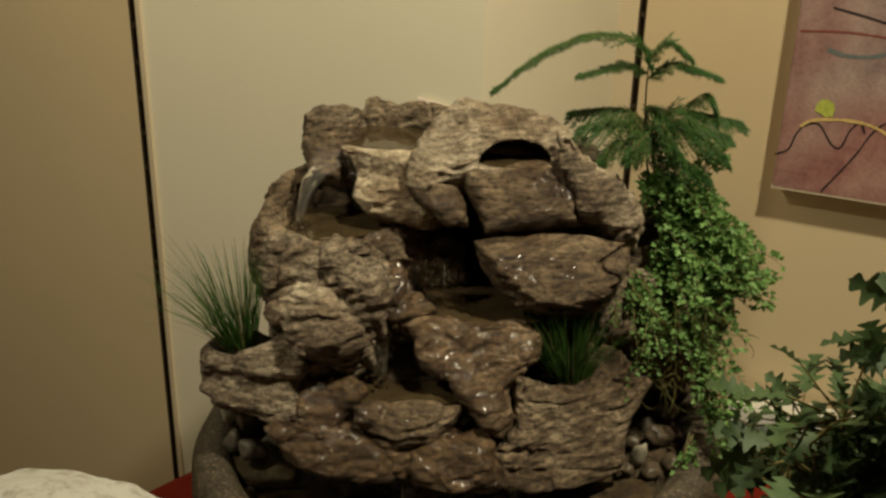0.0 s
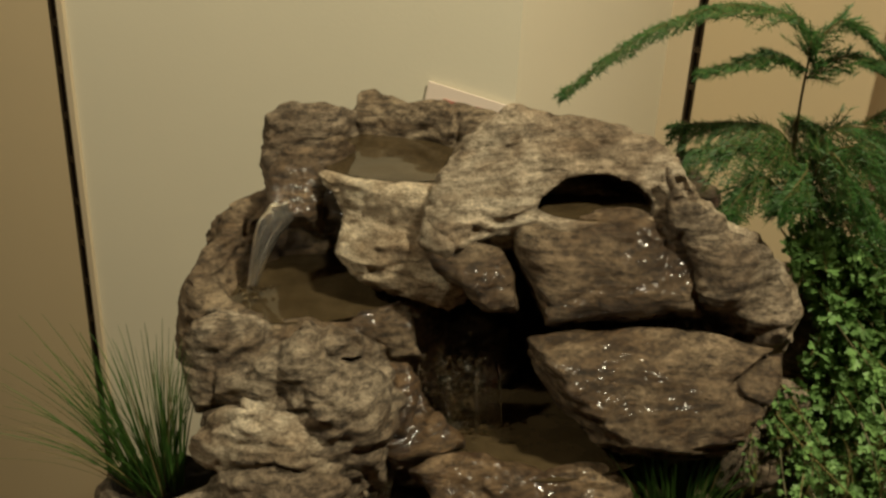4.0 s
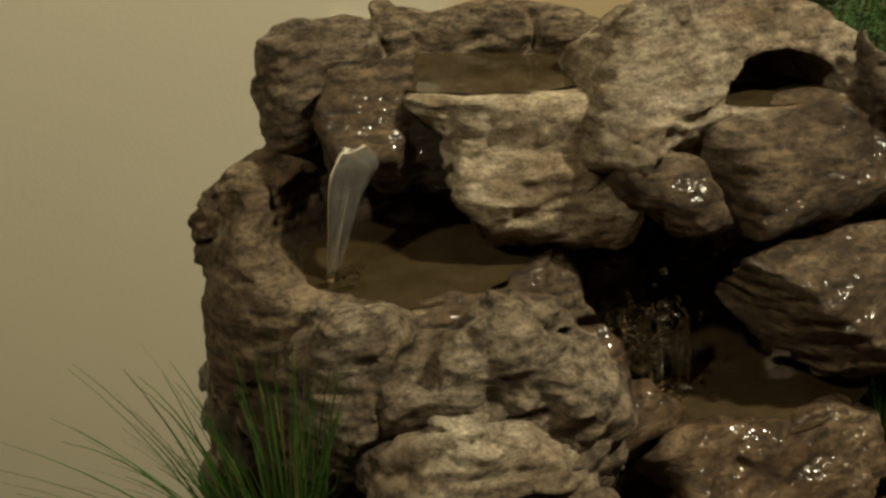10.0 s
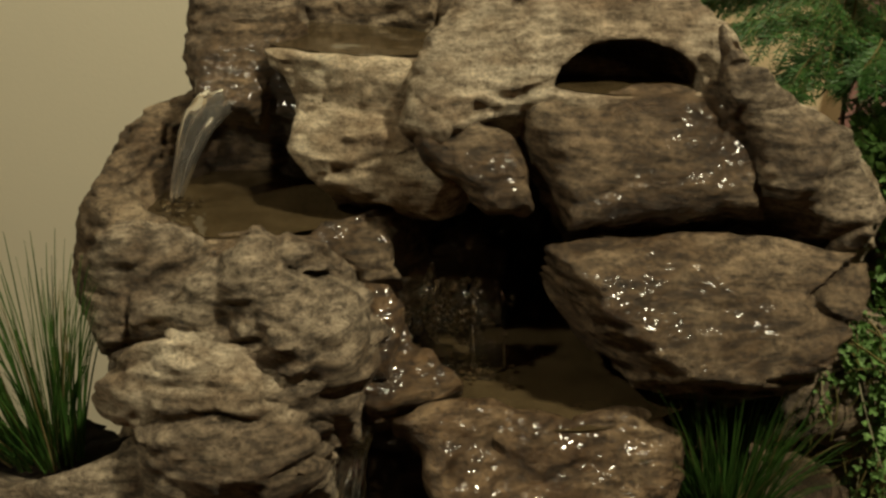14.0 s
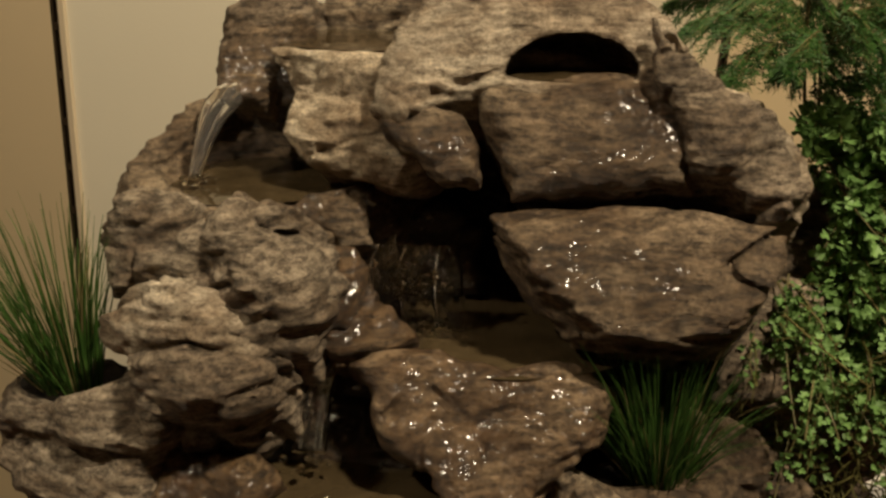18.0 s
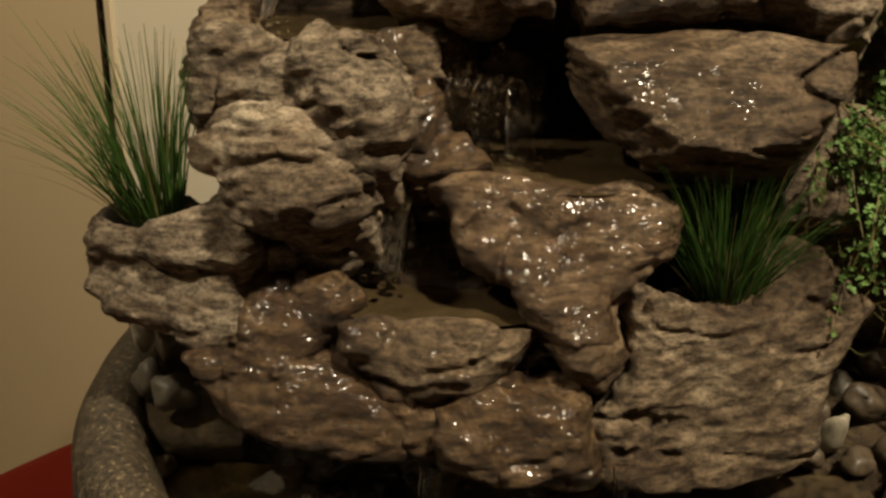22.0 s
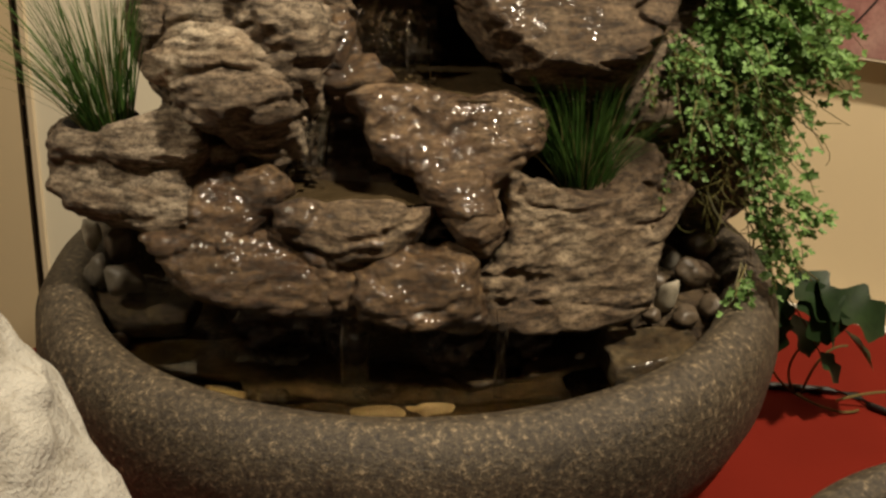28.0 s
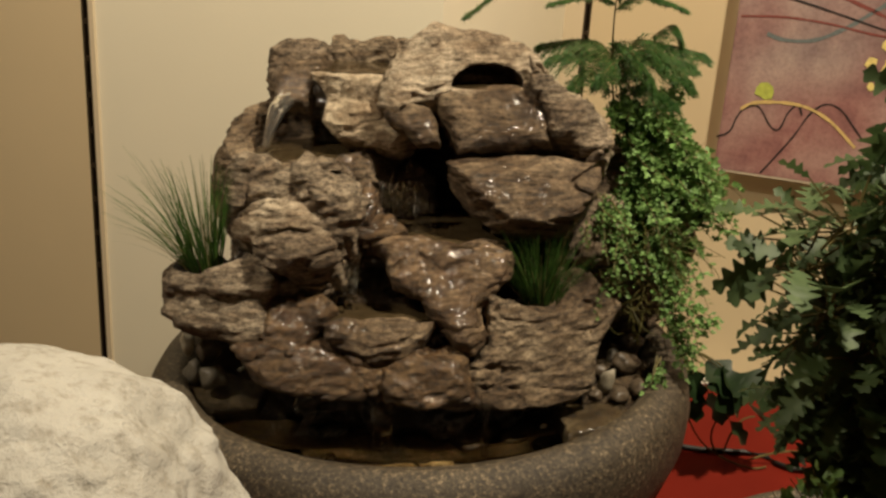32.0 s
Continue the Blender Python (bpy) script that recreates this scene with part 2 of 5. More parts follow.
def weather(p, seed, lumps=0.005, strata=0.002, fine=0.0012):
    """How far weathering moves a stone's surface: facets, long ridges, broken layers with sharp ledges, cracks, grain."""
    tilt = p @ np.array([[1, 0, 0.12], [0, 1, 0.2], [-0.16, 0.1, 1]]).T
    bent = tilt + 0.004 * np.stack([wave(p, 0.02, seed + 21), wave(p, 0.02, seed + 22), wave(p, 0.02, seed + 23)], 1)
    d = 0.6 * lumps * wave(p, 0.05, seed)
    for k, size in enumerate((0.066, 0.05, 0.036)):
        way = unit((math.sin(5.1 * seed + 2.3 * k), 0.8 * math.cos(3.7 * seed + 4.1 * k), 0.9 * math.sin(2.9 * seed + 1.7 * k)))
        phase = (bent @ way) / size + 0.6 * wave(p, 0.06, seed + 40 + k)
        d += (0.5, 0.38, 0.24)[k] * lumps * (4 * np.abs(phase - np.floor(phase + 0.5)) - 1)
    d += 0.26 * lumps * (0.7 - 2 * np.abs(wave(bent, (0.04, 0.04, 0.021), seed + 9)))
    d += 0.16 * lumps * (0.7 - 2 * np.abs(wave(bent, (0.02, 0.02, 0.009), seed + 19)))
    d += 0.2 * lumps * (0.7 - 2 * np.abs(wave(p, (0.015, 0.015, 0.011), seed + 29)))
    d -= 0.45 * lumps * np.clip(1 - np.abs(wave(bent, (0.044, 0.044, 0.034), seed + 33)) / 0.09, 0, 1)
    for thick, amount, k in ((0.0125, 0.62, 3), (0.0066, 0.45, 31)):
        layer = bent[:, 2] / thick + 1.1 * wave(p, 0.045, seed + k)
        step = layer - np.floor(layer)
        mask = np.clip(0.5 + 1.8 * wave(p, (0.04, 0.04, 0.022), seed + k + 1), 0, 1)
        d += amount * strata * mask * (np.minimum(step / 0.82, (1 - step) / 0.18) - 0.5)
    line = np.abs(wave(bent, (0.07, 0.07, 0.03), seed + 17))
    d -= 1.2 * strata * np.clip(1 - line / 0.07, 0, 1)
    d += 0.9 * fine * wave(bent, (0.0065, 0.0065, 0.0042), seed + 7)
    return d + 0.0012


# ---- things and parts ----
def thing(name, label, category, m=None, group="", kind=""):
    ob = new(name)
    ob.matrix_world = m or Matrix()
    ob.empty_display_size = 0.02
    return tagged(ob, label, category, group, kind)


def linked(name, me, parent=None, label="", m=None):
    ob = new(name, me)
    if parent:
        ob.parent = parent
    if m:
        ob.matrix_basis = m
    return tagged(ob, label) if label else ob


def part(name, bm, mat, parent, label="", smooth=False):
    me = bpy.data.meshes.new(name)
    bm.to_mesh(me)
    bm.free()
    if smooth:
        me.shade_smooth()
    me.materials.append(mat)
    return linked(name, me, parent, label)


def rock(name, parent, at, face, outline, back=0.06, soft=0.012, mat=DRY, seed=1, cuts=(), h=0.0017, lumps=0.005, strata=0.0025, fine=0.0012, label="", lift=0.0, planes=()):
    """A stone whose front, facing that way, has an outline given in millimetres; planes (a place, a way) split off what lies beyond them."""
    n = unit(face)
    u = unit(np.cross((0, 0, 1), n))
    v = np.cross(n, u)
    poly = np.array(outline) / 1000
    at = np.array(at)

    def shape(q, side=None):
        side = outline_distance(q[:, :2], poly) if side is None else side
        deep = np.abs(q[:, 2] + back / 2 - lift) - back / 2
        a, b = side + soft, deep + soft
        return np.minimum(np.maximum(a, b), 0) + np.hypot(np.maximum(a, 0), np.maximum(b, 0)) - soft

    def field(q):
        p = at + q[:, :1] * u + q[:, 1:2] * v + q[:, 2:] * n
        deep = int(np.argmax(q[:, 1] != q[0, 1]))
        d = shape(q, np.repeat(outline_distance(q[::deep, :2], poly), deep))
        near = np.abs(d) < 0.014
        pn, qn = p[near], q[near]
        edge = np.stack([wave(pn, 0.022, seed + 11), wave(pn, 0.022, seed + 13)], 1) * 0.003
        qn = np.concatenate([qn[:, :2] + edge, qn[:, 2:]], 1)
        d[near] = shape(qn) - weather(pn, seed, lumps, strata, fine)
        near = np.abs(d) < 0.03
        for cut in cuts:
            d[near] = np.maximum(d[near], -cut(p[near]))
        for place, way in planes:
            over = (p - np.array(place)) @ unit(way)
            split = np.abs(over) < 0.012
            over[split] += 0.0011 * wave(p[split], 0.011, seed + 5) + 0.0016 * wave(p[split], 0.03, seed + 6)
            d = -smooth_min(-d, -over, 0.004)
        return d

    pad = 0.009
    low = np.r_[poly.min(0) - pad, -back - pad + lift]
    high = np.r_[poly.max(0) + pad, pad + lift]
    verts, faces = solid(field, low, high, h)
    verts = at + verts[:, :1] * u + verts[:, 1:2] * v + verts[:, 2:] * n
    return linked(name, mesh_of(name, verts, faces, mat), parent, label)


def ball(centre, radii, turn=0.0):
    """The distance field of an ellipsoid, for cutting or joining."""
    c, r = np.array(centre), np.array(radii)

    def field(p):
        q = (p - c) / r
        k = np.linalg.norm(q, axis=1)
        return (k - 1) * r.min()

    return field


def groove(points, r):
    """The distance field of a crack along points, wider at its middle."""
    ps = [np.array(p) for p in points]

    def field(p):
        best = np.full(len(p), 1e9)
        q = p + 0.003 * np.stack([wave(p, 0.012, 71), wave(p, 0.012, 72), wave(p, 0.012, 73)], 1)
        for a, b in zip(ps, ps[1:]):
            e, w = b - a, q - a
            k = np.clip((w @ e) / (e @ e), 0, 1)
            best = np.minimum(best, np.sqrt(((w - k[:, None] * e) ** 2).sum(1)))
        return best - r * (1 + 0.5 * wave(p, 0.015, 74))

    return field

# ---- the fountain ----
fountain = thing("tabletop_fountain", "tabletop fountain of grey-brown cast rocks in a round stone bowl", "fountain")


def lathe(profile, steps=96, cap=True):
    bm = bmesh.new()
    rings = []
    for r, z in profile:
        rings.append([bm.verts.new((r * math.cos(2 * math.pi * k / steps), r * math.sin(2 * math.pi * k / steps), z)) for k in range(steps)])
    for a, b in zip(rings, rings[1:]):
        for k in range(steps):
            bm.faces.new((a[k], a[(k + 1) % steps], b[(k + 1) % steps], b[k]))
    if cap:
        bm.faces.new(rings[0][::-1])
        bm.faces.new(rings[-1])
    return bm


def granite(name, tint):
    m, tree, b = material(name, 0.6)
    where = coords(tree)
    big, small, mid = noisy(tree, where, 55, 4, 0.6), noisy(tree, where, 260, 4, 0.8), noisy(tree, where, 9, 3, 0.5)
    colour = ramp(tree, small, [(0.34, (0.01, 0.0075, 0.005)), (0.45, (0.043, 0.034, 0.0225)), (0.57, (0.078, 0.063, 0.042)), (0.65, (0.25, 0.205, 0.14))])
    colour = mixed(tree, "MULTIPLY", 0.6, colour, ramp(tree, big, [(0.35, (0.5, 0.46, 0.4)), (0.6, (1, 1, 1))]))
    colour = mixed(tree, "MULTIPLY", 0.5, colour, ramp(tree, mid, [(0.35, (0.62, 0.52, 0.42)), (0.65, tint)]))
    tree.links.new(colour, b.inputs["Base Color"])
    relief(tree, b, small, 0.0022, 0.7)
    return m


GRANITE = granite("cast_granite", (1, 0.87, 0.68))
bowl_profile = [(0.14, 0.0), (0.185, 0.004), (0.222, 0.022), (0.247, 0.052), (0.2595, 0.085), (0.2625, 0.112), (0.2595, 0.134), (0.251, 0.147), (0.240, 0.152), (0.230, 0.150),
                (0.223, 0.142), (0.219, 0.13), (0.214, 0.105), (0.2, 0.075), (0.16, 0.06), (0.05, 0.056)]
part("bowl", lathe(bowl_profile, 128), GRANITE, fountain, "speckled grey stone bowl with a rounded rim", True)

B = dict(parent=fountain)
rock("boulder", at=(-0.129, 0.094, 0.415), face=(-0.20, -0.81, 0.55), outline=[(-34, 2), (-28, 18), (-13, 29), (12, 33), (33, 31), (35, 9), (18, -7), (4, -17), (-3, -43), (-18, -34), (-31, -20)], seed=1, mat=DRY, soft=0.017, lumps=0.004, cuts=(groove([(-0.131, 0.05, 0.442), (-0.126, 0.05, 0.425), (-0.132, 0.05, 0.405)], 0.004),), **B)
rock("back_rim", at=(-0.038, 0.097, 0.412), face=(-0.42, -0.86, 0.28), outline=[(-64, 24), (-38, 25), (-14, 29), (15, 26), (52, 18), (54, -26), (-2, -28), (-64, -26)], seed=2, back=0.035, mat=EARTHY, soft=0.009, lumps=0.005, cuts=(groove([(-0.1, 0.118, 0.413), (-0.07, 0.106, 0.415), (-0.038, 0.09, 0.416), (0.0, 0.073, 0.413)], 0.0065),), **B)
rock("boulder", at=(-0.060, 0.010, 0.390), face=(-0.34, -0.86, 0.37), outline=[(-55, 40), (-18, 44), (34, 42), (32, 23), (30, 8), (50, -28), (43, -40), (7, -43), (-12, -38), (-25, -22), (-33, -2), (-42, 12), (-56, 19)], seed=3, mat=LIMED, back=0.062, soft=0.009, lumps=0.0045, strata=0.0018, label="cream boulder crusted with lime", planes=(((-0.058, 0.01, 0.4135), (0.03, 0.1, 1)),), **B)
arch = ball((0.065, 0.004, 0.4045), (0.033, 0.06, 0.018))
socket = lambda p: np.maximum(arch(p), 0.4015 - p[:, 2])
rock("boulder", at=(0.070, -0.013, 0.401), face=(0.07, -0.82, 0.56), outline=[(-77, 57), (-50, 68), (-13, 63), (13, 58), (41, 43), (48, 23), (70, 4), (100, -24), (107, -53), (98, -68), (82, -64), (56, -34), (51, -14), (24, -9), (-31, -3), (-48, -2), (-65, -5), (-77, -14), (-89, -21), (-103, -4), (-99, 20), (-84, 41)], seed=4, cuts=(groove([(0.004, -0.016, 0.405), (0.017, -0.017, 0.402), (0.032, -0.011, 0.408)], 0.003), groove([(0.113, 0.003, 0.419), (0.121, -0.015, 0.392), (0.132, -0.022, 0.38)], 0.0045), socket,), lumps=0.0042, strata=0.0018, back=0.075, mat=PALE, label="pale arched boulder with a dark hollow", **B)
rock("lip", at=(0.068, -0.030, 0.380), face=(0.02, -0.86, 0.5), outline=[(-50, 26), (4, 32), (52, 28), (56, 0), (53, -25), (10, -27), (-28, -28), (-36, -6), (-46, 14)], seed=25, mat=DAMP, back=0.06, soft=0.016, lumps=0.003, strata=0.0012, label="wet lip under the arched hollow", planes=(((0.06, -0.02, 0.4026), (0.03, -0.12, 0.99)),), **B)
rock("snout", at=(0.0, -0.03, 0.381), face=(0.00, -0.85, 0.5), outline=[(-26, 6), (-8, 15), (13, 14), (22, -2), (20, -19), (5, -21), (-10, -8), (-24, 0)], seed=6, mat=DAMP, back=0.03, soft=0.011, lumps=0.002, strata=0.001, cuts=(ball((0.004, -0.05, 0.374), (0.009, 0.012, 0.005)),), label="curled knob of damp stone", **B)
rock("slab", at=(0.099, -0.059, 0.328), face=(0.06, -0.71, 0.70), outline=[(-67, 27), (-29, 31), (25, 30), (67, 12), (65, -1), (55, -16), (41, -32), (16, -35), (-19, -32), (-31, -26), (-51, -4)], seed=27, mat=DAMP, strata=0.006, lumps=0.0015, soft=0.004, back=0.05, lift=0.006, label="broad layered slab, damp on top", planes=(((0.1, -0.036, 0.3455), (0.0, -0.3, 0.95)), ((0.1, -0.064, 0.336), (0.05, -0.86, 0.5))), **B)
rock("boulder", at=(-0.113, -0.073, 0.314), face=(-0.10, -0.66, 0.75), outline=[(-70, 39), (-56, 56), (-28, 54), (7, 45), (41, 46), (61, 34), (68, 16), (62, -6), (60, -21), (46, -34), (48, -48), (30, -58), (12, -56), (1, -44), (-31, -26), (-43, -9), (-42, 4), (-56, 12)],
     seed=8, mat=DRY, lumps=0.005, strata=0.0045, cuts=(groove([(-0.133, -0.034, 0.345), (-0.122, -0.048, 0.335), (-0.127, -0.06, 0.323)], 0.004), groove([(-0.146, -0.062, 0.319), (-0.127, -0.06, 0.323), (-0.109, -0.067, 0.32), (-0.086, -0.077, 0.314)], 0.005), groove([(-0.141, -0.087, 0.298), (-0.111, -0.098, 0.292), (-0.079, -0.104, 0.291), (-0.061, -0.097, 0.3)], 0.004), groove([(-0.066, -0.05, 0.34), (-0.064, -0.065, 0.328), (-0.056, -0.079, 0.316)], 0.003)), lift=-0.009, label="big craggy boulder", **B)
rock("nub", at=(-0.052, -0.016, 0.333), face=(0.00, -0.71, 0.71), outline=[(-16, 7), (-1, 13), (15, 4), (16, -11), (2, -13), (-11, -6)], seed=9, mat=DAMP, back=0.04, soft=0.008, lumps=0.003, **B)
rock("wedge", at=(-0.048, -0.055, 0.311), face=(0.10, -0.72, 0.68), outline=[(1, 22), (11, 20), (15, 9), (13, -7), (4, -22), (-7, -21), (-15, -13), (-10, 8)], seed=10, mat=SOAKED, back=0.04, soft=0.006, lumps=0.002, strata=0.0015, label="wet glistening wedge of stone", **B)
rock("wedge", at=(-0.033, -0.055, 0.295), face=(0.15, -0.60, 0.78), outline=[(-23, -1), (-9, -2), (1, 21), (7, 19), (23, -14), (12, -19), (-13, -21), (-22, -14)], seed=52, mat=SOAKED, back=0.035, soft=0.005, lumps=0.002, strata=0.002, label="low wet wedge of stone", **B)
rock("tongue", at=(0.029, -0.103, 0.246), face=(0.09, -0.74, 0.67), outline=[(-61, 46), (-45, 52), (-7, 46), (34, 44), (50, 42), (61, 34), (60, 15), (43, 2), (24, -15), (27, -36), (18, -54), (4, -46), (-17, -19), (-19, -2), (-43, 10), (-47, 33)], seed=11, mat=GLOSSY, back=0.03, lumps=0.0035, soft=0.01, label="glistening tongue of stone hanging to a point", cuts=(groove([(-0.014, -0.094, 0.262), (-0.008, -0.086, 0.27), (0.005, -0.085, 0.269), (0.012, -0.091, 0.261)], 0.004),), strata=0.0022, planes=(((0.02, -0.085, 0.2835), (0.0, -0.12, 1)),), **B)
pocket_a, pocket_b = ball((-0.186, -0.062, 0.272), (0.042, 0.03, 0.028)), ball((0.118, -0.085, 0.25), (0.042, 0.034, 0.032))
rock("planter", at=(-0.177, -0.092, 0.239), face=(-0.26, -0.82, 0.51), outline=[(-58, 12), (-47, 28), (-16, 22), (10, 31), (35, 42), (53, 35), (56, 11), (48, -4), (55, -27), (38, -44), (15, -35), (-34, -37), (-52, -25)], seed=12, back=0.085, cuts=(groove([(-0.2, -0.088, 0.236), (-0.17, -0.097, 0.238), (-0.136, -0.106, 0.241)], 0.0025), pocket_a,), label="grey stone pocket planted with grass", lumps=0.0028, strata=0.0024, **B)
rock("stone", at=(-0.108, -0.091, 0.246), face=(0.00, -0.71, 0.71), outline=[(-10, 3), (-2, 8), (10, 2), (6, -8), (-7, -8)], seed=13, back=0.02, soft=0.005, lumps=0.002, strata=0.001, **B)
rock("boulder", at=(-0.096, -0.117, 0.222), face=(0.00, -0.80, 0.60), outline=[(-28, 20), (-14, 26), (15, 20), (27, 10), (20, -4), (9, -9), (-6, -28), (-12, -23), (-25, -10), (-29, 3)], seed=14, mat=SOAKED, back=0.05, lumps=0.0045, strata=0.002, **B)
rock("ledge", at=(-0.030, -0.133, 0.216), face=(0.00, -0.80, 0.60), outline=[(-46, 14), (-28, 20), (15, 17), (46, 13), (39, 1), (22, -17), (-1, -22), (-26, -11), (-42, -2)], seed=15, mat=DAMP, back=0.05, lumps=0.003, strata=0.003, **B)
rock("base_rock", at=(-0.050, -0.137, 0.183), face=(0.00, -0.91, 0.41), outline=[(-104, 22), (-70, 34), (-31, 32), (16, 15), (50, 26), (92, 18), (100, -25), (88, -34), (19, -27), (-19, -26), (-63, -18), (-84, -6)], seed=16, mat=SOAKED, back=0.08, lumps=0.0045, strata=0.0022, cuts=(groove([(-0.081, -0.123, 0.214), (-0.07, -0.129, 0.2), (-0.048, -0.133, 0.191), (-0.034, -0.134, 0.189)], 0.004), groove([(-0.034, -0.135, 0.187), (-0.026, -0.142, 0.172), (-0.031, -0.146, 0.162)], 0.004),), planes=(((0.0, -0.15, 0.1555), (-0.1, 0.0, -1)),), **B)
rock("base_piece", at=(-0.089, -0.139, 0.186), face=(-0.10, -0.91, 0.40), outline=[(-46, 11), (-20, 19), (8, 25), (31, 15), (44, 2), (44, -14), (23, -27), (-23, -22), (-45, -5)], seed=45, mat=SOAKED, back=0.04, soft=0.012, lift=0.002, planes=(((0.0, -0.15, 0.1555), (-0.1, 0.0, -1)),), lumps=0.0038, strata=0.0014, **B)
rock("base_piece", at=(0.010, -0.148, 0.181), face=(0.05, -0.92, 0.38), outline=[(-38, 12), (-16, 21), (12, 24), (34, 20), (38, -5), (34, -21), (7, -26), (-33, -18)], seed=46, mat=SOAKED, back=0.04, soft=0.012, planes=(((0.0, -0.15, 0.1555), (-0.1, 0.0, -1)),), lumps=0.0038, strata=0.0014, **B)
rock("base_piece", at=(-0.033, -0.141, 0.182), face=(0.00, -0.91, 0.41), outline=[(-25, 19), (-1, 11), (25, 14), (18, -3), (2, -19), (-11, -9)], seed=47, mat=SOAKED, back=0.03, soft=0.007, lift=-0.002, **B)
rock("planter_rim", at=(-0.171, -0.088, 0.255), face=(-0.26, -0.80, 0.54), outline=[(-56, -8), (-46, 8), (-17, 0), (10, 9), (34, 21), (52, 15), (56, -5), (41, -15), (7, -17), (-25, -20), (-49, -21)], seed=49, mat=DRY, back=0.025, soft=0.007, lift=0.003, cuts=(pocket_a,), **B)
rock("jaw", at=(0.139, -0.027, 0.391), face=(0.25, -0.80, 0.55), outline=[(-29, 50), (-7, 23), (26, -8), (32, -40), (20, -52), (3, -45), (-21, -15), (-23, 8), (-30, 30)], seed=50, mat=DRY, back=0.05, soft=0.012, lift=0.002, strata=0.0035, **B)
rock("planter", at=(0.116, -0.105, 0.200), face=(0.30, -0.86, 0.41), outline=[(-45, 44), (-16, 31), (1, 29), (26, 34), (31, 61), (56, 45), (77, 18), (57, -4), (43, -24), (36, -51), (-14, -63), (-75, -54), (-72, -20), (-52, 1), (-47, 22)], seed=17, mat=EARTHY, back=0.095, cuts=(groove([(0.064, -0.13, 0.185), (0.079, -0.128, 0.179), (0.097, -0.124, 0.174)], 0.004), groove([(0.05, -0.141, 0.171), (0.079, -0.135, 0.168), (0.118, -0.125, 0.161)], 0.003), pocket_b,), lumps=0.0032, strata=0.003, label="layered stone pocket planted with grass", planes=(((0.0, -0.15, 0.1555), (-0.1, 0.0, -1)),), **B)
rock("boulder", at=(0.166, -0.041, 0.284), face=(0.21, -0.83, 0.52), outline=[(-20, 9), (4, 28), (28, 21), (23, -28), (-28, -30)], seed=18, mat=DRY, back=0.07, **B)
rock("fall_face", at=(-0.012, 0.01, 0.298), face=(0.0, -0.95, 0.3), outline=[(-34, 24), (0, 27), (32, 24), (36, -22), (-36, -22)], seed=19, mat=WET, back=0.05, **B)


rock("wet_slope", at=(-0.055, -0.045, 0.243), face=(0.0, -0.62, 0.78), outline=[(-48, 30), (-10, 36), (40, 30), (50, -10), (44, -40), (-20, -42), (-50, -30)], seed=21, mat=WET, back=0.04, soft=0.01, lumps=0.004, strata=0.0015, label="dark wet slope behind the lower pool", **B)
rock("channel", at=(-0.1205, 0.0485, 0.4005), face=(-0.25, -0.75, 0.6), outline=[(-17, 26), (26, 34), (25, 4), (15, -20), (-13, -19), (-20, 4)], seed=20, mat=DAMP, back=0.035, soft=0.006, lumps=0.002, strata=0.001, label="wet brown chute of the stream", **B)


def mass(name, field, low, high, h, mat, seed, lumps=0.006, strata=0.0025, label=""):
    def worn(p):
        d = field(p)
        near = np.abs(d) < 0.016
        d[near] -= weather(p[near], seed, lumps, strata)
        return d

    return linked(name, mesh_of(name, *solid(worn, low, high, h), mat), fountain, label)


def core_field(p):
    d = ball((0.0, 0.105, 0.2), (0.205, 0.09, 0.15))(p)
    d = smooth_min(d, ball((0.03, 0.1, 0.33), (0.13, 0.06, 0.085))(p), 0.03)
    return np.maximum(d, -ball((0.02, 0.03, 0.315), (0.07, 0.06, 0.05))(p))


def basin_field(p):
    d = ball((-0.108, 0.045, 0.30), (0.094, 0.082, 0.085))(p)
    d = smooth_min(d, ball((-0.125, 0.1, 0.325), (0.07, 0.034, 0.056))(p), 0.02)
    d = np.maximum(d, p[:, 2] - 0.352 - 0.28 * (p[:, 1] - 0.03) - 0.03 * (p[:, 0] + 0.1))
    return np.maximum(d, -ball((-0.102, 0.032, 0.365), (0.076, 0.066, 0.042))(p))


def shelf_field(p):
    q = np.abs(p - np.array([-0.045, 0.085, 0.38])) / np.array([0.07, 0.042, 0.024])
    return ((q ** 4).sum(1) ** 0.25 - 1) * 0.026


def face_field(p):
    d = ball((-0.0888, -0.0505, 0.3156), (0.037, 0.03, 0.034))(p)
    d = smooth_min(d, ball((-0.1463, -0.0291, 0.3215), (0.026, 0.03, 0.031))(p), 0.012)
    d = smooth_min(d, ball((-0.0965, -0.093, 0.283), (0.032, 0.027, 0.026))(p), 0.016)
    d = smooth_min(d, ball((-0.0707, -0.0668, 0.3063), (0.02, 0.024, 0.026))(p), 0.01)
    return np.maximum(d, -ball((-0.1279, -0.061, 0.3306), (0.011, 0.016, 0.013))(p))


mass("boulder_face", face_field, (-0.2, -0.14, 0.23), (-0.03, 0.02, 0.38), 0.0019, DRY, 42, 0.006, 0.0035, "craggy face of the big boulder")
# paler stone than the boulder's face stands for light on the brow
mass("brow", ball((-0.1113, -0.0758, 0.2957), (0.042, 0.029, 0.021)), (-0.166, -0.119, 0.262), (-0.056, -0.033, 0.33), 0.0018, PALE, 43, 0.005, 0.0045, "layered brow of the boulder, coloured paler as if lit")
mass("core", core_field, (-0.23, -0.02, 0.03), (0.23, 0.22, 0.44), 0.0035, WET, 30)
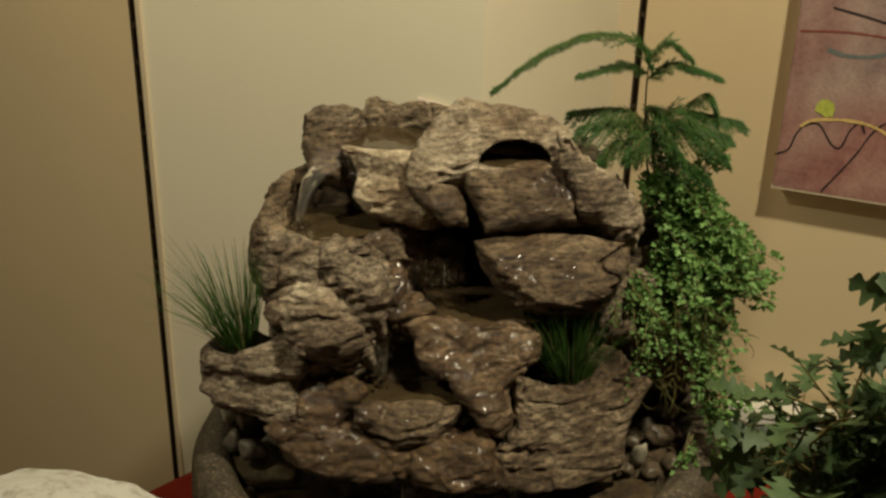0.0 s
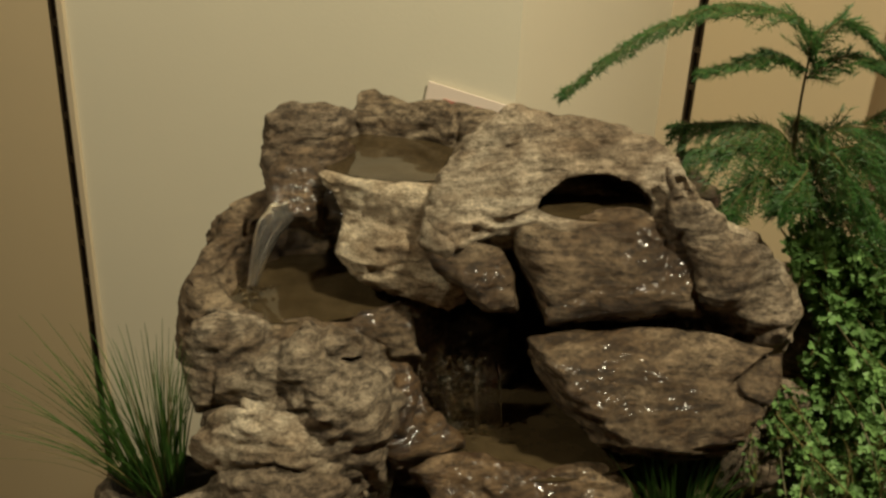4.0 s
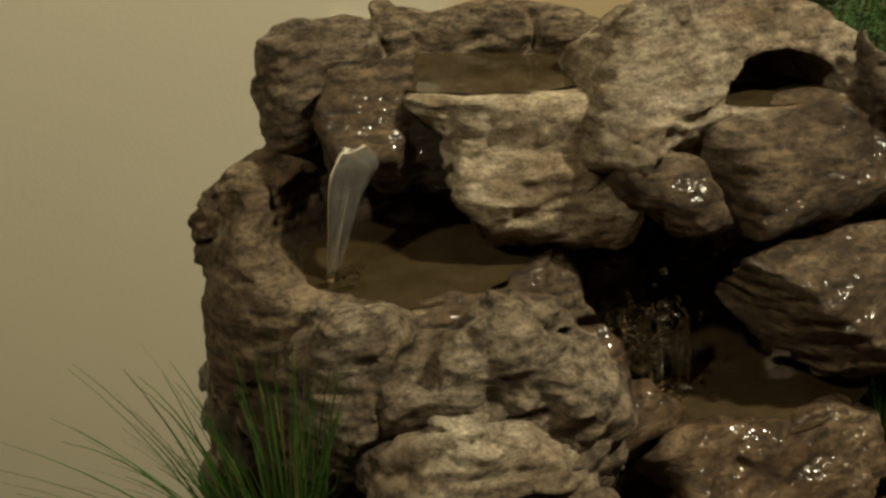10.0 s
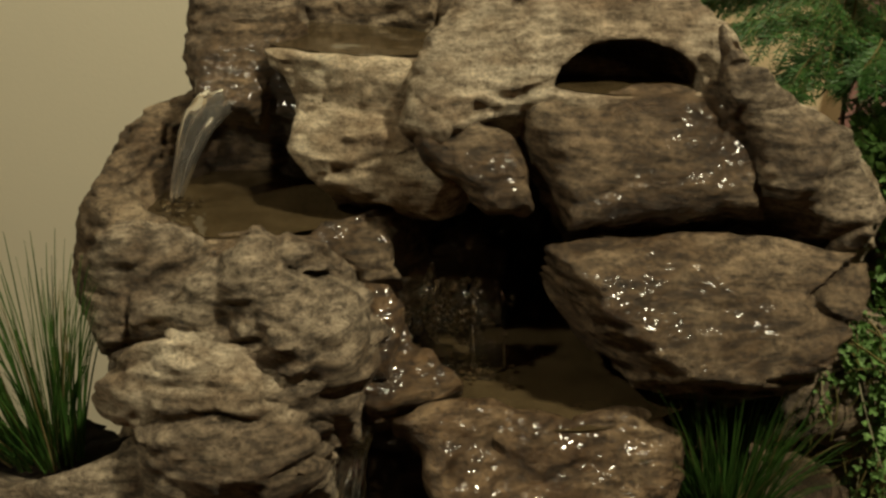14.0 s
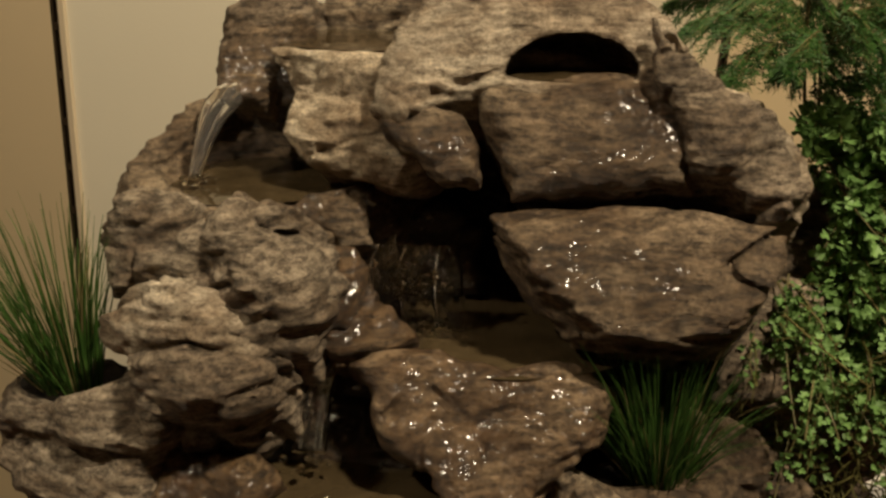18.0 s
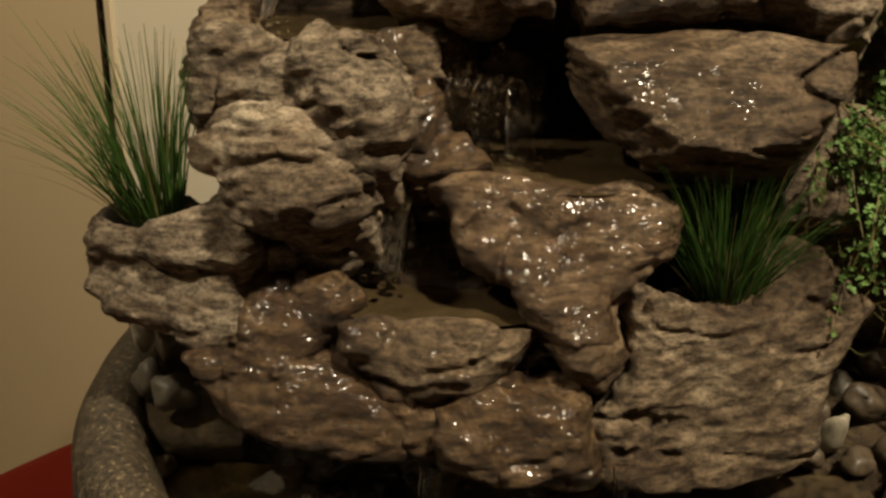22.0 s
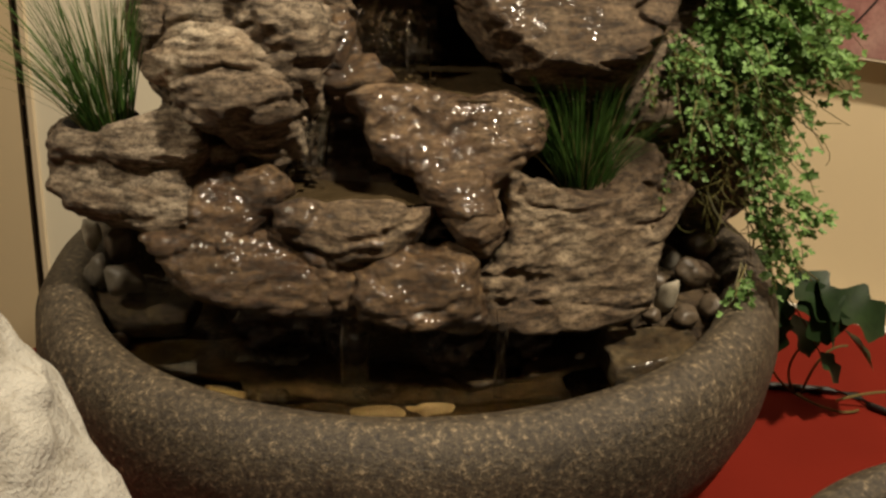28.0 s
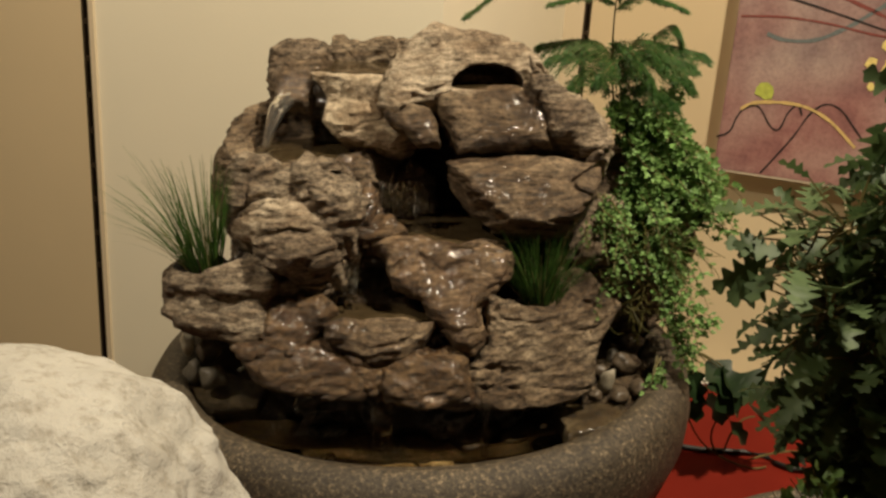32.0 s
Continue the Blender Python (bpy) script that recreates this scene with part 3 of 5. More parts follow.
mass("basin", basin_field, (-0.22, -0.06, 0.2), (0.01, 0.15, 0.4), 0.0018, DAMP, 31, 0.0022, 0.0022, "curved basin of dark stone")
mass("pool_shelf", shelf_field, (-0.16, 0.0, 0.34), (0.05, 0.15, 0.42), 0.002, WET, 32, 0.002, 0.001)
mass("boulder", ball((0.195, 0.055, 0.235), (0.074, 0.066, 0.1)), (0.1, -0.04, 0.11), (0.3, 0.15, 0.37), 0.0025, DRY, 33)
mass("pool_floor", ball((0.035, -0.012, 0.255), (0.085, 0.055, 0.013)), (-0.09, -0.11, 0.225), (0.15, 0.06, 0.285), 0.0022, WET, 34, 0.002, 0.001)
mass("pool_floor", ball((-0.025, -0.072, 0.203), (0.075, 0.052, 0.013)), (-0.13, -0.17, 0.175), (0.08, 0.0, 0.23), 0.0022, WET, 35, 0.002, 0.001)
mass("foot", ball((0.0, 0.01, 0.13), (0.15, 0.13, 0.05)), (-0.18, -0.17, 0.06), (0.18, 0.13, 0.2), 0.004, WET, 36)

# ---- water ----
WATER, tree, bsdf = material("murky_water", 0.06)
where = coords(tree)
tree.links.new(ramp(tree, noisy(tree, where, 40, 4, 0.6), [(0.3, (0.042, 0.029, 0.014)), (0.7, (0.082, 0.058, 0.03))]), bsdf.inputs["Base Color"])
bsdf.inputs["Transmission Weight"].default_value = 0.25
bsdf.inputs["IOR"].default_value = 1.33
relief(tree, bsdf, noisy(tree, where, 60, 3, 0.5), 0.0008, 0.35)
POND, tree, bsdf = material("dark_bowl_water", 0.03)
bsdf.inputs["Base Color"].default_value = (0.78, 0.64, 0.43, 1)
bsdf.inputs["Transmission Weight"].default_value = 1
bsdf.inputs["IOR"].default_value = 1.33
relief(tree, bsdf, noisy(tree, coords(tree), 50, 3, 0.5), 0.0006, 0.3)
CLEAR, tree, bsdf = material("clear_water", 0.02)
bsdf.inputs["Base Color"].default_value = (0.96, 0.94, 0.89, 1)
bsdf.inputs["Transmission Weight"].default_value = 1
bsdf.inputs["IOR"].default_value = 1.33


STREAM, tree, bsdf = material("bright_stream_water", 0.03)
bsdf.inputs["Base Color"].default_value = (0.97, 0.95, 0.9, 1)
bsdf.inputs["Transmission Weight"].default_value = 0.96
bsdf.inputs["IOR"].default_value = 1.33


# white left in the colour stands for lamp highlights on falling water
HIGHLIGHT_WATER, tree, bsdf = material("highlight_whitened_water", 0.12)
bsdf.inputs["Base Color"].default_value = (0.86, 0.85, 0.82, 1)
bsdf.inputs["Transmission Weight"].default_value = 0.86
bsdf.inputs["IOR"].default_value = 1.33


def pool(name, centre, rx, ry, seed, steps=48, mat=WATER, label="shallow pool of murky brown water"):
    bm = bmesh.new()
    rings = []
    for k in range(9):
        f = k / 8
        ring = []
        for n in range(steps):
            a = 2 * math.pi * n / steps
            x, y = centre[0] + f * rx * math.cos(a), centre[1] + f * ry * math.sin(a)
            ring.append(bm.verts.new((x, y, centre[2] + 0.0006 * noise.noise((x * 70, y * 70, seed)))))
        rings.append(ring)
    for a, b in zip(rings[1:], rings[2:]):
        for n in range(steps):
            bm.faces.new((a[n], b[n], b[(n + 1) % steps], a[(n + 1) % steps]))
    bmesh.ops.delete(bm, geom=rings[0], context="VERTS")
    bm.faces.new(rings[1])
    ob = part(name, bm, mat, None, "", True)
    return tagged(ob, label, "water")


pool("water", (-0.042, 0.078, 0.4118), 0.066, 0.056, 1)
pool("water", (-0.112, 0.028, 0.339), 0.064, 0.05, 2)
pool("water", (0.066, 0.013, 0.4019), 0.034, 0.027, 3)
pool("water", (0.03, -0.018, 0.2755), 0.085, 0.062, 4)
pool("water", (-0.03, -0.066, 0.2205), 0.08, 0.052, 5)
pool("water", (0, 0, 0.112), 0.2165, 0.2165, 6, 96, POND, label="dark water standing in the stone bowl")


def sheet(name, points, widths, thick, seed, label, rough=1.0, mat=CLEAR):
    """Falling water: a glassy tapering ribbon with thicker edges."""
    bm = bmesh.new()
    pts = [Vector(p) for p in points]
    steps, across = 28, 12
    front, back = [], []
    for k in range(steps + 1):
        f = k / steps * (len(pts) - 1)
        i = min(int(f), len(pts) - 2)
        at = pts[i].lerp(pts[i + 1], f - i)
        w = widths[i] + (widths[i + 1] - widths[i]) * (f - i)
        way = (pts[min(i + 2, len(pts) - 1)] - pts[max(i - 1, 0)] if f - i > 0.5 else pts[i + 1] - pts[max(i - 1, 0)]).normalized()
        out = Vector((0, way.z, -way.y)).normalized()
        row_a, row_b = [], []
        for n in range(across + 1):
            s = n / across * 2 - 1
            ripple = rough * (0.0012 * noise.noise((s * 3, k * 0.12, seed)) + 0.0009 * noise.noise((s * 9, k * 0.25, seed)))
            bulge = thick * (0.4 + 0.75 * s * s + 0.35 * math.sin(7 * s + 0.12 * k + seed)) * math.sqrt(max(0.0, 1 - s ** 6)) + 0.0001
            mid = at + Vector((s * w, 0, 0)) - out * (0.25 * w * s * s + ripple)
            row_a.append(bm.verts.new(mid + bulge * out))
            row_b.append(bm.verts.new(mid - bulge * out))
        front.append(row_a)
        back.append(row_b)
    for k in range(steps):
        for n in range(across):
            bm.faces.new((front[k][n], front[k][n + 1], front[k + 1][n + 1], front[k + 1][n]))
            bm.faces.new((back[k][n + 1], back[k][n], back[k + 1][n], back[k + 1][n + 1]))
        for n, turned in ((0, False), (across, True)):
            ring = (front[k][n], front[k + 1][n], back[k + 1][n], back[k][n])
            bm.faces.new(ring[::-1] if turned else ring)
    for k in (0, steps):
        for n in range(across):
            ring = (front[k][n], back[k][n], back[k][n + 1], front[k][n + 1])
            bm.faces.new(ring if k == 0 else ring[::-1])
    ob = part(name, bm, mat, None, "", True)
    return tagged(ob, label, "water")


sheet("falling_water", [(-0.121, 0.044, 0.391), (-0.124, 0.037, 0.389), (-0.129, 0.031, 0.383), (-0.134, 0.027, 0.374), (-0.139, 0.022, 0.36), (-0.1445, 0.018, 0.341)], [0.010, 0.0118, 0.0108, 0.0082, 0.0056, 0.003], 0.0028, 1, "clear stream of water falling from the top pool", mat=STREAM)
for k, (x, w) in enumerate(((-0.028, 0.007), (-0.012, 0.008), (0.004, 0.006))):
    sheet("falling_water", [(x, -0.02, 0.319), (x + 0.001, -0.027, 0.311), (x + 0.002, -0.031, 0.276)], [w, 1.2 * w, 1.3 * w], 0.001, 4 + k, "thin veil of water falling in the dark hollow", 1.2)
random.seed(31)
for k in range(3):
    x, y = random.gauss(-0.056, 0.006), -0.081
    sheet("water_thread", [(x + 0.005, y + 0.02, 0.266), (x + 0.0025, y + 0.009, 0.255), (x, y, 0.2325)], [0.0005, 0.0008, 0.0005], 0.0006, 60 + k, "thin thread of water over the lower slope, whitened for its highlights", 1.0, HIGHLIGHT_WATER)
sheet("falling_water", [(-0.05, -0.066, 0.272), (-0.054, -0.075, 0.26), (-0.059, -0.082, 0.231)], [0.006, 0.007, 0.009], 0.001, 7, "small stream of water under the big boulder")
sheet("falling_water", [(-0.027, -0.135, 0.152), (-0.028, -0.142, 0.14), (-0.029, -0.142, 0.111)], [0.010, 0.009, 0.008], 0.0006, 9, "thin trickle of water into the bowl")
sheet("falling_water", [(0.06, -0.148, 0.17), (0.06, -0.152, 0.15), (0.059, -0.152, 0.111)], [0.004, 0.003, 0.003], 0.0008, 11, "thin trickle of water into the bowl")


def bubbles(centre, spread, count, size, seed, label):
    """Foam: small glassy domes on the water."""
    random.seed(seed)
    bm = bmesh.new()
    for _ in range(count):
        r = size * random.uniform(0.4, 1.2)
        m = Matrix.Translation((centre[0] + random.gauss(0, spread[0]), centre[1] + random.gauss(0, spread[1]), centre[2] + 0.1 * r + (random.gauss(0, spread[2]) if len(spread) > 2 else 0))) @ Matrix.Scale(r, 4)
        bmesh.ops.create_icosphere(bm, subdivisions=2, radius=1, matrix=m)
    ob = part("foam", bm, CLEAR, None, "", True)
    return tagged(ob, label, "foam", kind="stuff")


bubbles((-0.087, -0.109, 0.1135), (0.012, 0.006), 70, 0.0036, 1, "cluster of bubbles on the dark water")
bubbles((-0.02, -0.146, 0.1125), (0.012, 0.008), 12, 0.0042, 2, "loose bubbles on the dark water")
bubbles((-0.078, -0.158, 0.1125), (0.006, 0.003), 7, 0.0045, 9, "few large bubbles near the rim")
bubbles((-0.009, -0.102, 0.1125), (0.007, 0.004), 9, 0.0032, 10, "bubbles under the trickle")
bubbles((-0.011, -0.034, 0.2785), (0.014, 0.005), 60, 0.0022, 3, "bubbles where the veil of water lands")
bubbles((-0.143, 0.012, 0.343), (0.006, 0.004), 12, 0.002, 4, "bubbles where the stream lands")
bubbles((-0.058, -0.086, 0.2305), (0.008, 0.004), 14, 0.0018, 5, "bubbles where the small stream lands")
# beads scattered over the fall to stand for its white glints
bubbles((-0.014, -0.028, 0.305), (0.011, 0.0015, 0.01), 170, 0.0015, 6, "glassy drops standing for glints of water on the dark rock")
bubbles((-0.053, -0.074, 0.256), (0.004, 0.003, 0.01), 40, 0.0012, 7, "glittering drops of the small stream")
# beads set along the slab in place of waterline reflections
bubbles((0.087, -0.027, 0.351), (0.026, 0.0015), 46, 0.0011, 8, "row of glassy beads standing for glints at the foot of the lip")

# ---- the room ----
def paint(name, low, high, rough=0.55):
    m, tree, b = material(name, rough)
    where = coords(tree)
    a, c = noisy(tree, where, 2.5, 4, 0.55), noisy(tree, where, 260, 2, 0.5)
    tree.links.new(ramp(tree, a, [(0.3, low), (0.7, high)]), b.inputs["Base Color"])
    relief(tree, b, c, 0.0004, 0.3)
    return m


PAINT = paint("cream_wall_paint", (0.68, 0.625, 0.49), (0.72, 0.66, 0.515))
TAN = paint("tan_wall_paint", (0.58, 0.465, 0.295), (0.62, 0.495, 0.315))
TRIM = paint("trim_paint", (0.60, 0.50, 0.35), (0.64, 0.53, 0.37), 0.4)
GLOOM = paint("dim_bounce_paint", (0.20, 0.16, 0.11), (0.25, 0.2, 0.14))
DARK, tree, bsdf = material("dark_bronze_track", 0.45, 0.6)
bsdf.inputs["Base Color"].default_value = (0.06, 0.042, 0.025, 1)
BLACK, tree, bsdf = material("black_rubber", 0.5)
bsdf.inputs["Base Color"].default_value = (0.012, 0.011, 0.01, 1)
CLOTH, tree, bsdf = material("red_table_cloth", 0.85)
where = coords(tree)
a, c = noisy(tree, where, 9, 3, 0.5), noisy(tree, where, 700, 2, 0.5)
tree.links.new(ramp(tree, a, [(0.3, (0.12, 0.008, 0.003)), (0.7, (0.15, 0.011, 0.0045))]), bsdf.inputs["Base Color"])
bsdf.inputs["Specular IOR Level"].default_value = 0.12
relief(tree, bsdf, c, 0.0006, 0.5)

FLOOR_Z, CEIL_Z = -0.76, 1.68


def wall(name, a, b, thick, mat, z0=FLOOR_Z, z1=CEIL_Z, label="", category="wall"):
    """A wall whose seen face runs from a to b, its body to the left of that way."""
    a, b = Vector((a[0], a[1], 0)), Vector((b[0], b[1], 0))
    n = Vector((-(b - a).y, (b - a).x, 0)).normalized() * thick
    bm = bmesh.new()
    low = [bm.verts.new((p.x, p.y, z0)) for p in (a, b, b + n, a + n)]
    high = [bm.verts.new((p.x, p.y, z1)) for p in (a, b, b + n, a + n)]
    bm.faces.new(low[::-1])
    bm.faces.new(high)
    for k in range(4):
        bm.faces.new((low[k], low[(k + 1) % 4], high[(k + 1) % 4], high[k]))
    ob = part(name, bm, mat, None)
    ob.matrix_world = ROOM
    return tagged(ob, label or "unseen wall added to shape bounced light", category, kind="structure")


U2, V2 = Vector((0.917, -0.399)), Vector((0.397, 0.917))
corner = Vector((0.019, 0.341))
left_end, right_end = corner - 0.552 * U2, corner + 0.529 * V2
seam = left_end + 0.027 * U2 - 0.064 * V2
wall("wall_column_front", seam + 0.021 * U2 + 0.004 * V2, corner, 0.1, PAINT, label="cream painted face of a square column")
wall("wall_column_side", corner, right_end, 0.1, PAINT, label="cream painted side of a square column")
wall("trim_right", right_end - 0.004 * V2, right_end - 0.004 * V2 + 0.034 * U2, 0.05, TRIM, label="pale upright trim board", category="trim")
wall("wall_right", right_end + 0.046 * U2, right_end + 2.4 * U2, 0.1, TAN, label="tan painted wall that carries a painting")
wall("trim_left", seam + 0.0125 * U2, seam + 0.0215 * U2, 0.05, TRIM, label="pale upright trim board", category="trim")
wall("wall_left", seam - 2.2 * U2, seam, 0.1, TAN, label="tan painted wall panel")


def shelf_track(at, way):
    """An upright slotted metal shelf track let in between trim and wall."""
    track = thing("shelf_track", "dark bronze slotted shelf track between trim and wall", "shelf track", ROOM @ Matrix.Translation((at.x, at.y, 0)) @ Matrix.Rotation(math.atan2(way.y, way.x), 4, "Z"), "shelf tracks")
    w, d = 0.0125, 0.012
    for x0, x1, y0, y1, z0, z1, name in [(0, 0.003, 0, d, FLOOR_Z, CEIL_Z, "flange"), (w - 0.003, w, 0, d, FLOOR_Z, CEIL_Z, "flange"), (0.003, w - 0.003, d - 0.002, d, FLOOR_Z, CEIL_Z, "web")] + [
        (0.003, w - 0.003, 0.001, d - 0.002, 0.022 + 0.052 * k, 0.03 + 0.052 * k, "rung") for k in range(24)]:
        bm = bmesh.new()
        bmesh.ops.create_cube(bm, size=1)
        for v in bm.verts:
            v.co = ((x0 if v.co.x < 0 else x1), (y0 if v.co.y < 0 else y1), (z0 if v.co.z < 0 else z1))
        part(name, bm, DARK, track)


shelf_track(right_end + 0.034 * U2, U2)
shelf_track(seam, U2)

table = thing("round_table", "round table under a plain red cloth", "table", Matrix.Translation((0.08, -0.3, 0)))
part("tabletop", lathe([(0.3, -0.034), (0.56, -0.034), (0.578, -0.030), (0.584, -0.016), (0.579, -0.004), (0.565, 0.0), (0.3, 0.0)], 128), CLOTH, table, "red cloth top", True)
part("leg", lathe([(0.16, FLOOR_Z), (0.15, FLOOR_Z + 0.03), (0.045, FLOOR_Z + 0.06), (0.04, -0.1), (0.12, -0.034)], 32), DARK, table)


def box(name, low, high, mat, label, category):
    bm = bmesh.new()
    bmesh.ops.create_cube(bm, size=1)
    for v in bm.verts:
        v.co = [low[k] + (v.co[k] + 0.5) * (high[k] - low[k]) for k in range(3)]
    ob = part(name, bm, mat, None)
    ob.matrix_world = ROOM
    return tagged(ob, label, category, kind="structure")


# unseen shell of the room, added to bounce and dim the lamplight
box("floor", (-3, -3, FLOOR_Z - 0.1), (3, 2.5, FLOOR_Z), GLOOM, "unseen dim floor added for bounced light", "floor")
box("ceiling", (-3, -3, CEIL_Z), (3, 2.5, CEIL_Z + 0.1), TAN, "unseen pale ceiling added for bounced light", "ceiling")
wall("bounce_wall_back", (2.4, -2.6), (-2.4, -2.6), 0.1, GLOOM)
wall("bounce_wall_west", (-2.4, -2.6), (-2.4, 1.6), 0.1, GLOOM)
wall("bounce_wall_east", (2.4, 0.2), (2.4, -2.6), 0.1, GLOOM)

# ---- plants ----
def leaf_material(name, low, high, rough=0.5, shine=0.3):
    m, tree, b = material(name, rough)
    where = coords(tree)
    a = noisy(tree, where, 60, 3, 0.6)
    rnd = tree.nodes.new("ShaderNodeNewGeometry").outputs["Random Per Island"]
    tone = ramp(tree, rnd, [(0.0, (0.6, 0.62, 0.55)), (1.0, (1.25, 1.2, 1.1))])
    colour = mixed(tree, "MULTIPLY", 1.0, ramp(tree, a, [(0.3, low), (0.7, high)]), tone)
    tree.links.new(colour, b.inputs["Base Color"])
    b.inputs["Specular IOR Level"].default_value = shine
    through_light, blend = tree.nodes.new("ShaderNodeBsdfTranslucent"), tree.nodes.new("ShaderNodeMixShader")
    blend.inputs[0].default_value = 0.3
    tree.links.new(colour, through_light.inputs[0])
    tree.links.new(b.outputs[0], blend.inputs[1])
    tree.links.new(through_light.outputs[0], blend.inputs[2])
    tree.links.new(blend.outputs[0], tree.nodes["Material Output"].inputs[0])
    return m


GRASS = leaf_material("grass_blade", (0.03, 0.085, 0.018), (0.075, 0.16, 0.036))
STRAW = leaf_material("dry_grass_blade", (0.16, 0.13, 0.06), (0.24, 0.2, 0.1))
BRIGHT = leaf_material("bright_spikemoss", (0.105, 0.215, 0.06), (0.2, 0.35, 0.12))
FERNY = leaf_material("asparagus_fern_needle", (0.025, 0.085, 0.018), (0.06, 0.15, 0.035))
DEEP = leaf_material("deep_green_leaf", (0.038, 0.07, 0.027), (0.08, 0.128, 0.054), 0.55, 0.3)
IVY = leaf_material("ivy_leaf", (0.009, 0.022, 0.008), (0.021, 0.046, 0.016), 0.45, 0.3)
STALK = leaf_material("thin_stalk", (0.12, 0.1, 0.04), (0.2, 0.17, 0.07))
TWIG = leaf_material("brown_tangle", (0.07, 0.065, 0.022), (0.16, 0.15, 0.05))
LITTER = rock_material("leaf_litter", (0.018, 0.012, 0.007), (0.075, 0.052, 0.029), (0.18, 0.135, 0.08), (0.7, 0.95))
SOIL = rock_material("potting_soil", (0.003, 0.002, 0.001), (0.009, 0.006, 0.0035), (0.024, 0.015, 0.008), (0.8, 0.95))


def tube(bm, pts, r0, r1, sides=5):
    """A tapering tube along points."""
    last, count = None, len(pts)
    for k, p in enumerate(pts):
        p = Vector(p)
        way = (Vector(pts[min(k + 1, count - 1)]) - Vector(pts[max(k - 1, 0)])).normalized()
        a = way.orthogonal().normalized()
        b = way.cross(a)
        r = r0 + (r1 - r0) * k / (count - 1)
        ring = [bm.verts.new(p + r * (math.cos(2 * math.pi * n / sides) * a + math.sin(2 * math.pi * n / sides) * b)) for n in range(sides)]
        if last:
            best = min(range(sides), key=lambda s: (ring[s].co - last[0].co).length)
            ring = ring[best:] + ring[:best]
            for n in range(sides):
                bm.faces.new((last[n], last[(n + 1) % sides], ring[(n + 1) % sides], ring[n]))
        last = ring


def bent(a, b, sag, steps=8):
    """Points from a to b, bowed by sag at the middle."""
    a, b, sag = Vector(a), Vector(b), Vector(sag)
    return [a.lerp(b, k / steps) + sag * 4 * (k / steps) * (1 - k / steps) for k in range(steps + 1)]


def blade(bm, base, tip, sag, width, steps=6):
    """A grass blade: a keeled strip tapering to its tip."""
    pts = bent(base, tip, sag, steps)
    side = Vector((random.uniform(-1, 1), random.uniform(-1, 1), 0)).normalized()
    last = None
    for k, p in enumerate(pts):
        w = width * (1 - (k / steps) ** 1.6) * 0.5 + 0.00012
        fold = side.cross(Vector((0, 0, 1))) * w * 0.5
        ring = [bm.verts.new(p - side * w), bm.verts.new(p + fold), bm.verts.new(p + side * w)]
        if last:
            bm.faces.new((last[0], last[1], ring[1], ring[0]))
            bm.faces.new((last[1], last[2], ring[2], ring[1]))
        last = ring


def grass_tuft(name, base, count, spread, height, droop, seed, label):
    """A tuft: a dense upright heart and long loose blades that fan out from it."""
    random.seed(seed)
    tuft = thing(name, label, "grass", Matrix.Translation(base))
    green, dry = bmesh.new(), bmesh.new()
    for k in range(count):
        a, r = random.uniform(0, 2 * math.pi), random.random() ** 0.5
        root = Vector((0.5 * spread * r * math.cos(a), 0.34 * spread * r * math.sin(a), 0))
        loose = k % 4 == 0
        lean = random.uniform(0.35, 1.0) if loose else random.random() ** 1.4 * 0.75
        tall = height * (random.uniform(0.6, 1.05) if loose else random.uniform(0.35, 0.85)) * (1 - 0.4 * lean * lean)
        out = Vector((math.cos(a) * 1.15 + droop, 0.8 * math.sin(a), 0)) * spread * (0.2 + 1.5 * lean)
        tip = root + out + Vector((0, 0, tall))
        sag = Vector((0, 0, (0.05 if loose else 0.1) * tall * (1 + lean))) - 0.04 * out
        blade(dry if k % 11 == 0 else green, root, tip, sag, random.uniform(0.0005, 0.0009), 7)
    tagged(part("foliage", green, GRASS, tuft, "fine green blades"), kind="stuff")
    tagged(part("dry_foliage", dry, STRAW, tuft, "a few dry straw blades"), kind="stuff")
    return tuft


grass_tuft("grass_tuft", (-0.190, -0.062, 0.250), 210, 0.032, 0.122, -0.6, 1, "tuft of thin green grass in a stone pocket")
grass_tuft("grass_tuft", (0.112, -0.068, 0.213), 330, 0.026, 0.096, 0.05, 2, "tuft of dark green grass in a stone pocket")
for centre, size in (((-0.184, -0.05, 0.245), (0.026, 0.016, 0.007)), ((0.12, -0.052, 0.213), (0.026, 0.016, 0.006))):
    mass("soil", ball(centre, size), np.array(centre) - np.array(size) - 0.012, np.array(centre) + np.array(size) + 0.012, 0.002, SOIL, 40, 0.004, 0.001, "dark crumbly potting soil")


mass("soil", ball((0.19, -0.02, 0.108), (0.04, 0.075, 0.034)), (0.13, -0.12, 0.06), (0.25, 0.08, 0.16), 0.0026, LITTER, 38, 0.006, 0.002, "dark leaf litter beside the planter")


def sprig_leaf(bm, at, way, up, size):
    """A small three-lobed leaf."""
    way, up = way.normalized(), up.normalized()
    side = way.cross(up).normalized()
    up = side.cross(way)
    shape = [(0, 0, 0), (0.42, 0.5, 0.1), (0.62, 0.42, 0.13), (0.6, 0.2, 0.06), (0.98, 0.22, 0.05), (1.05, 0, 0.02), (0.98, -0.22, 0.05), (0.6, -0.2, 0.06), (0.62, -0.42, 0.13), (0.42, -0.5, 0.1)]
    ring = [bm.verts.new(at + size * (x * way + y * side + z * up)) for x, y, z in shape]
    hub = bm.verts.new(at + size * 0.5 * way - 0.04 * size * up)
    for k in range(len(ring)):
        bm.faces.new((hub, ring[k], ring[(k + 1) % len(ring)]))


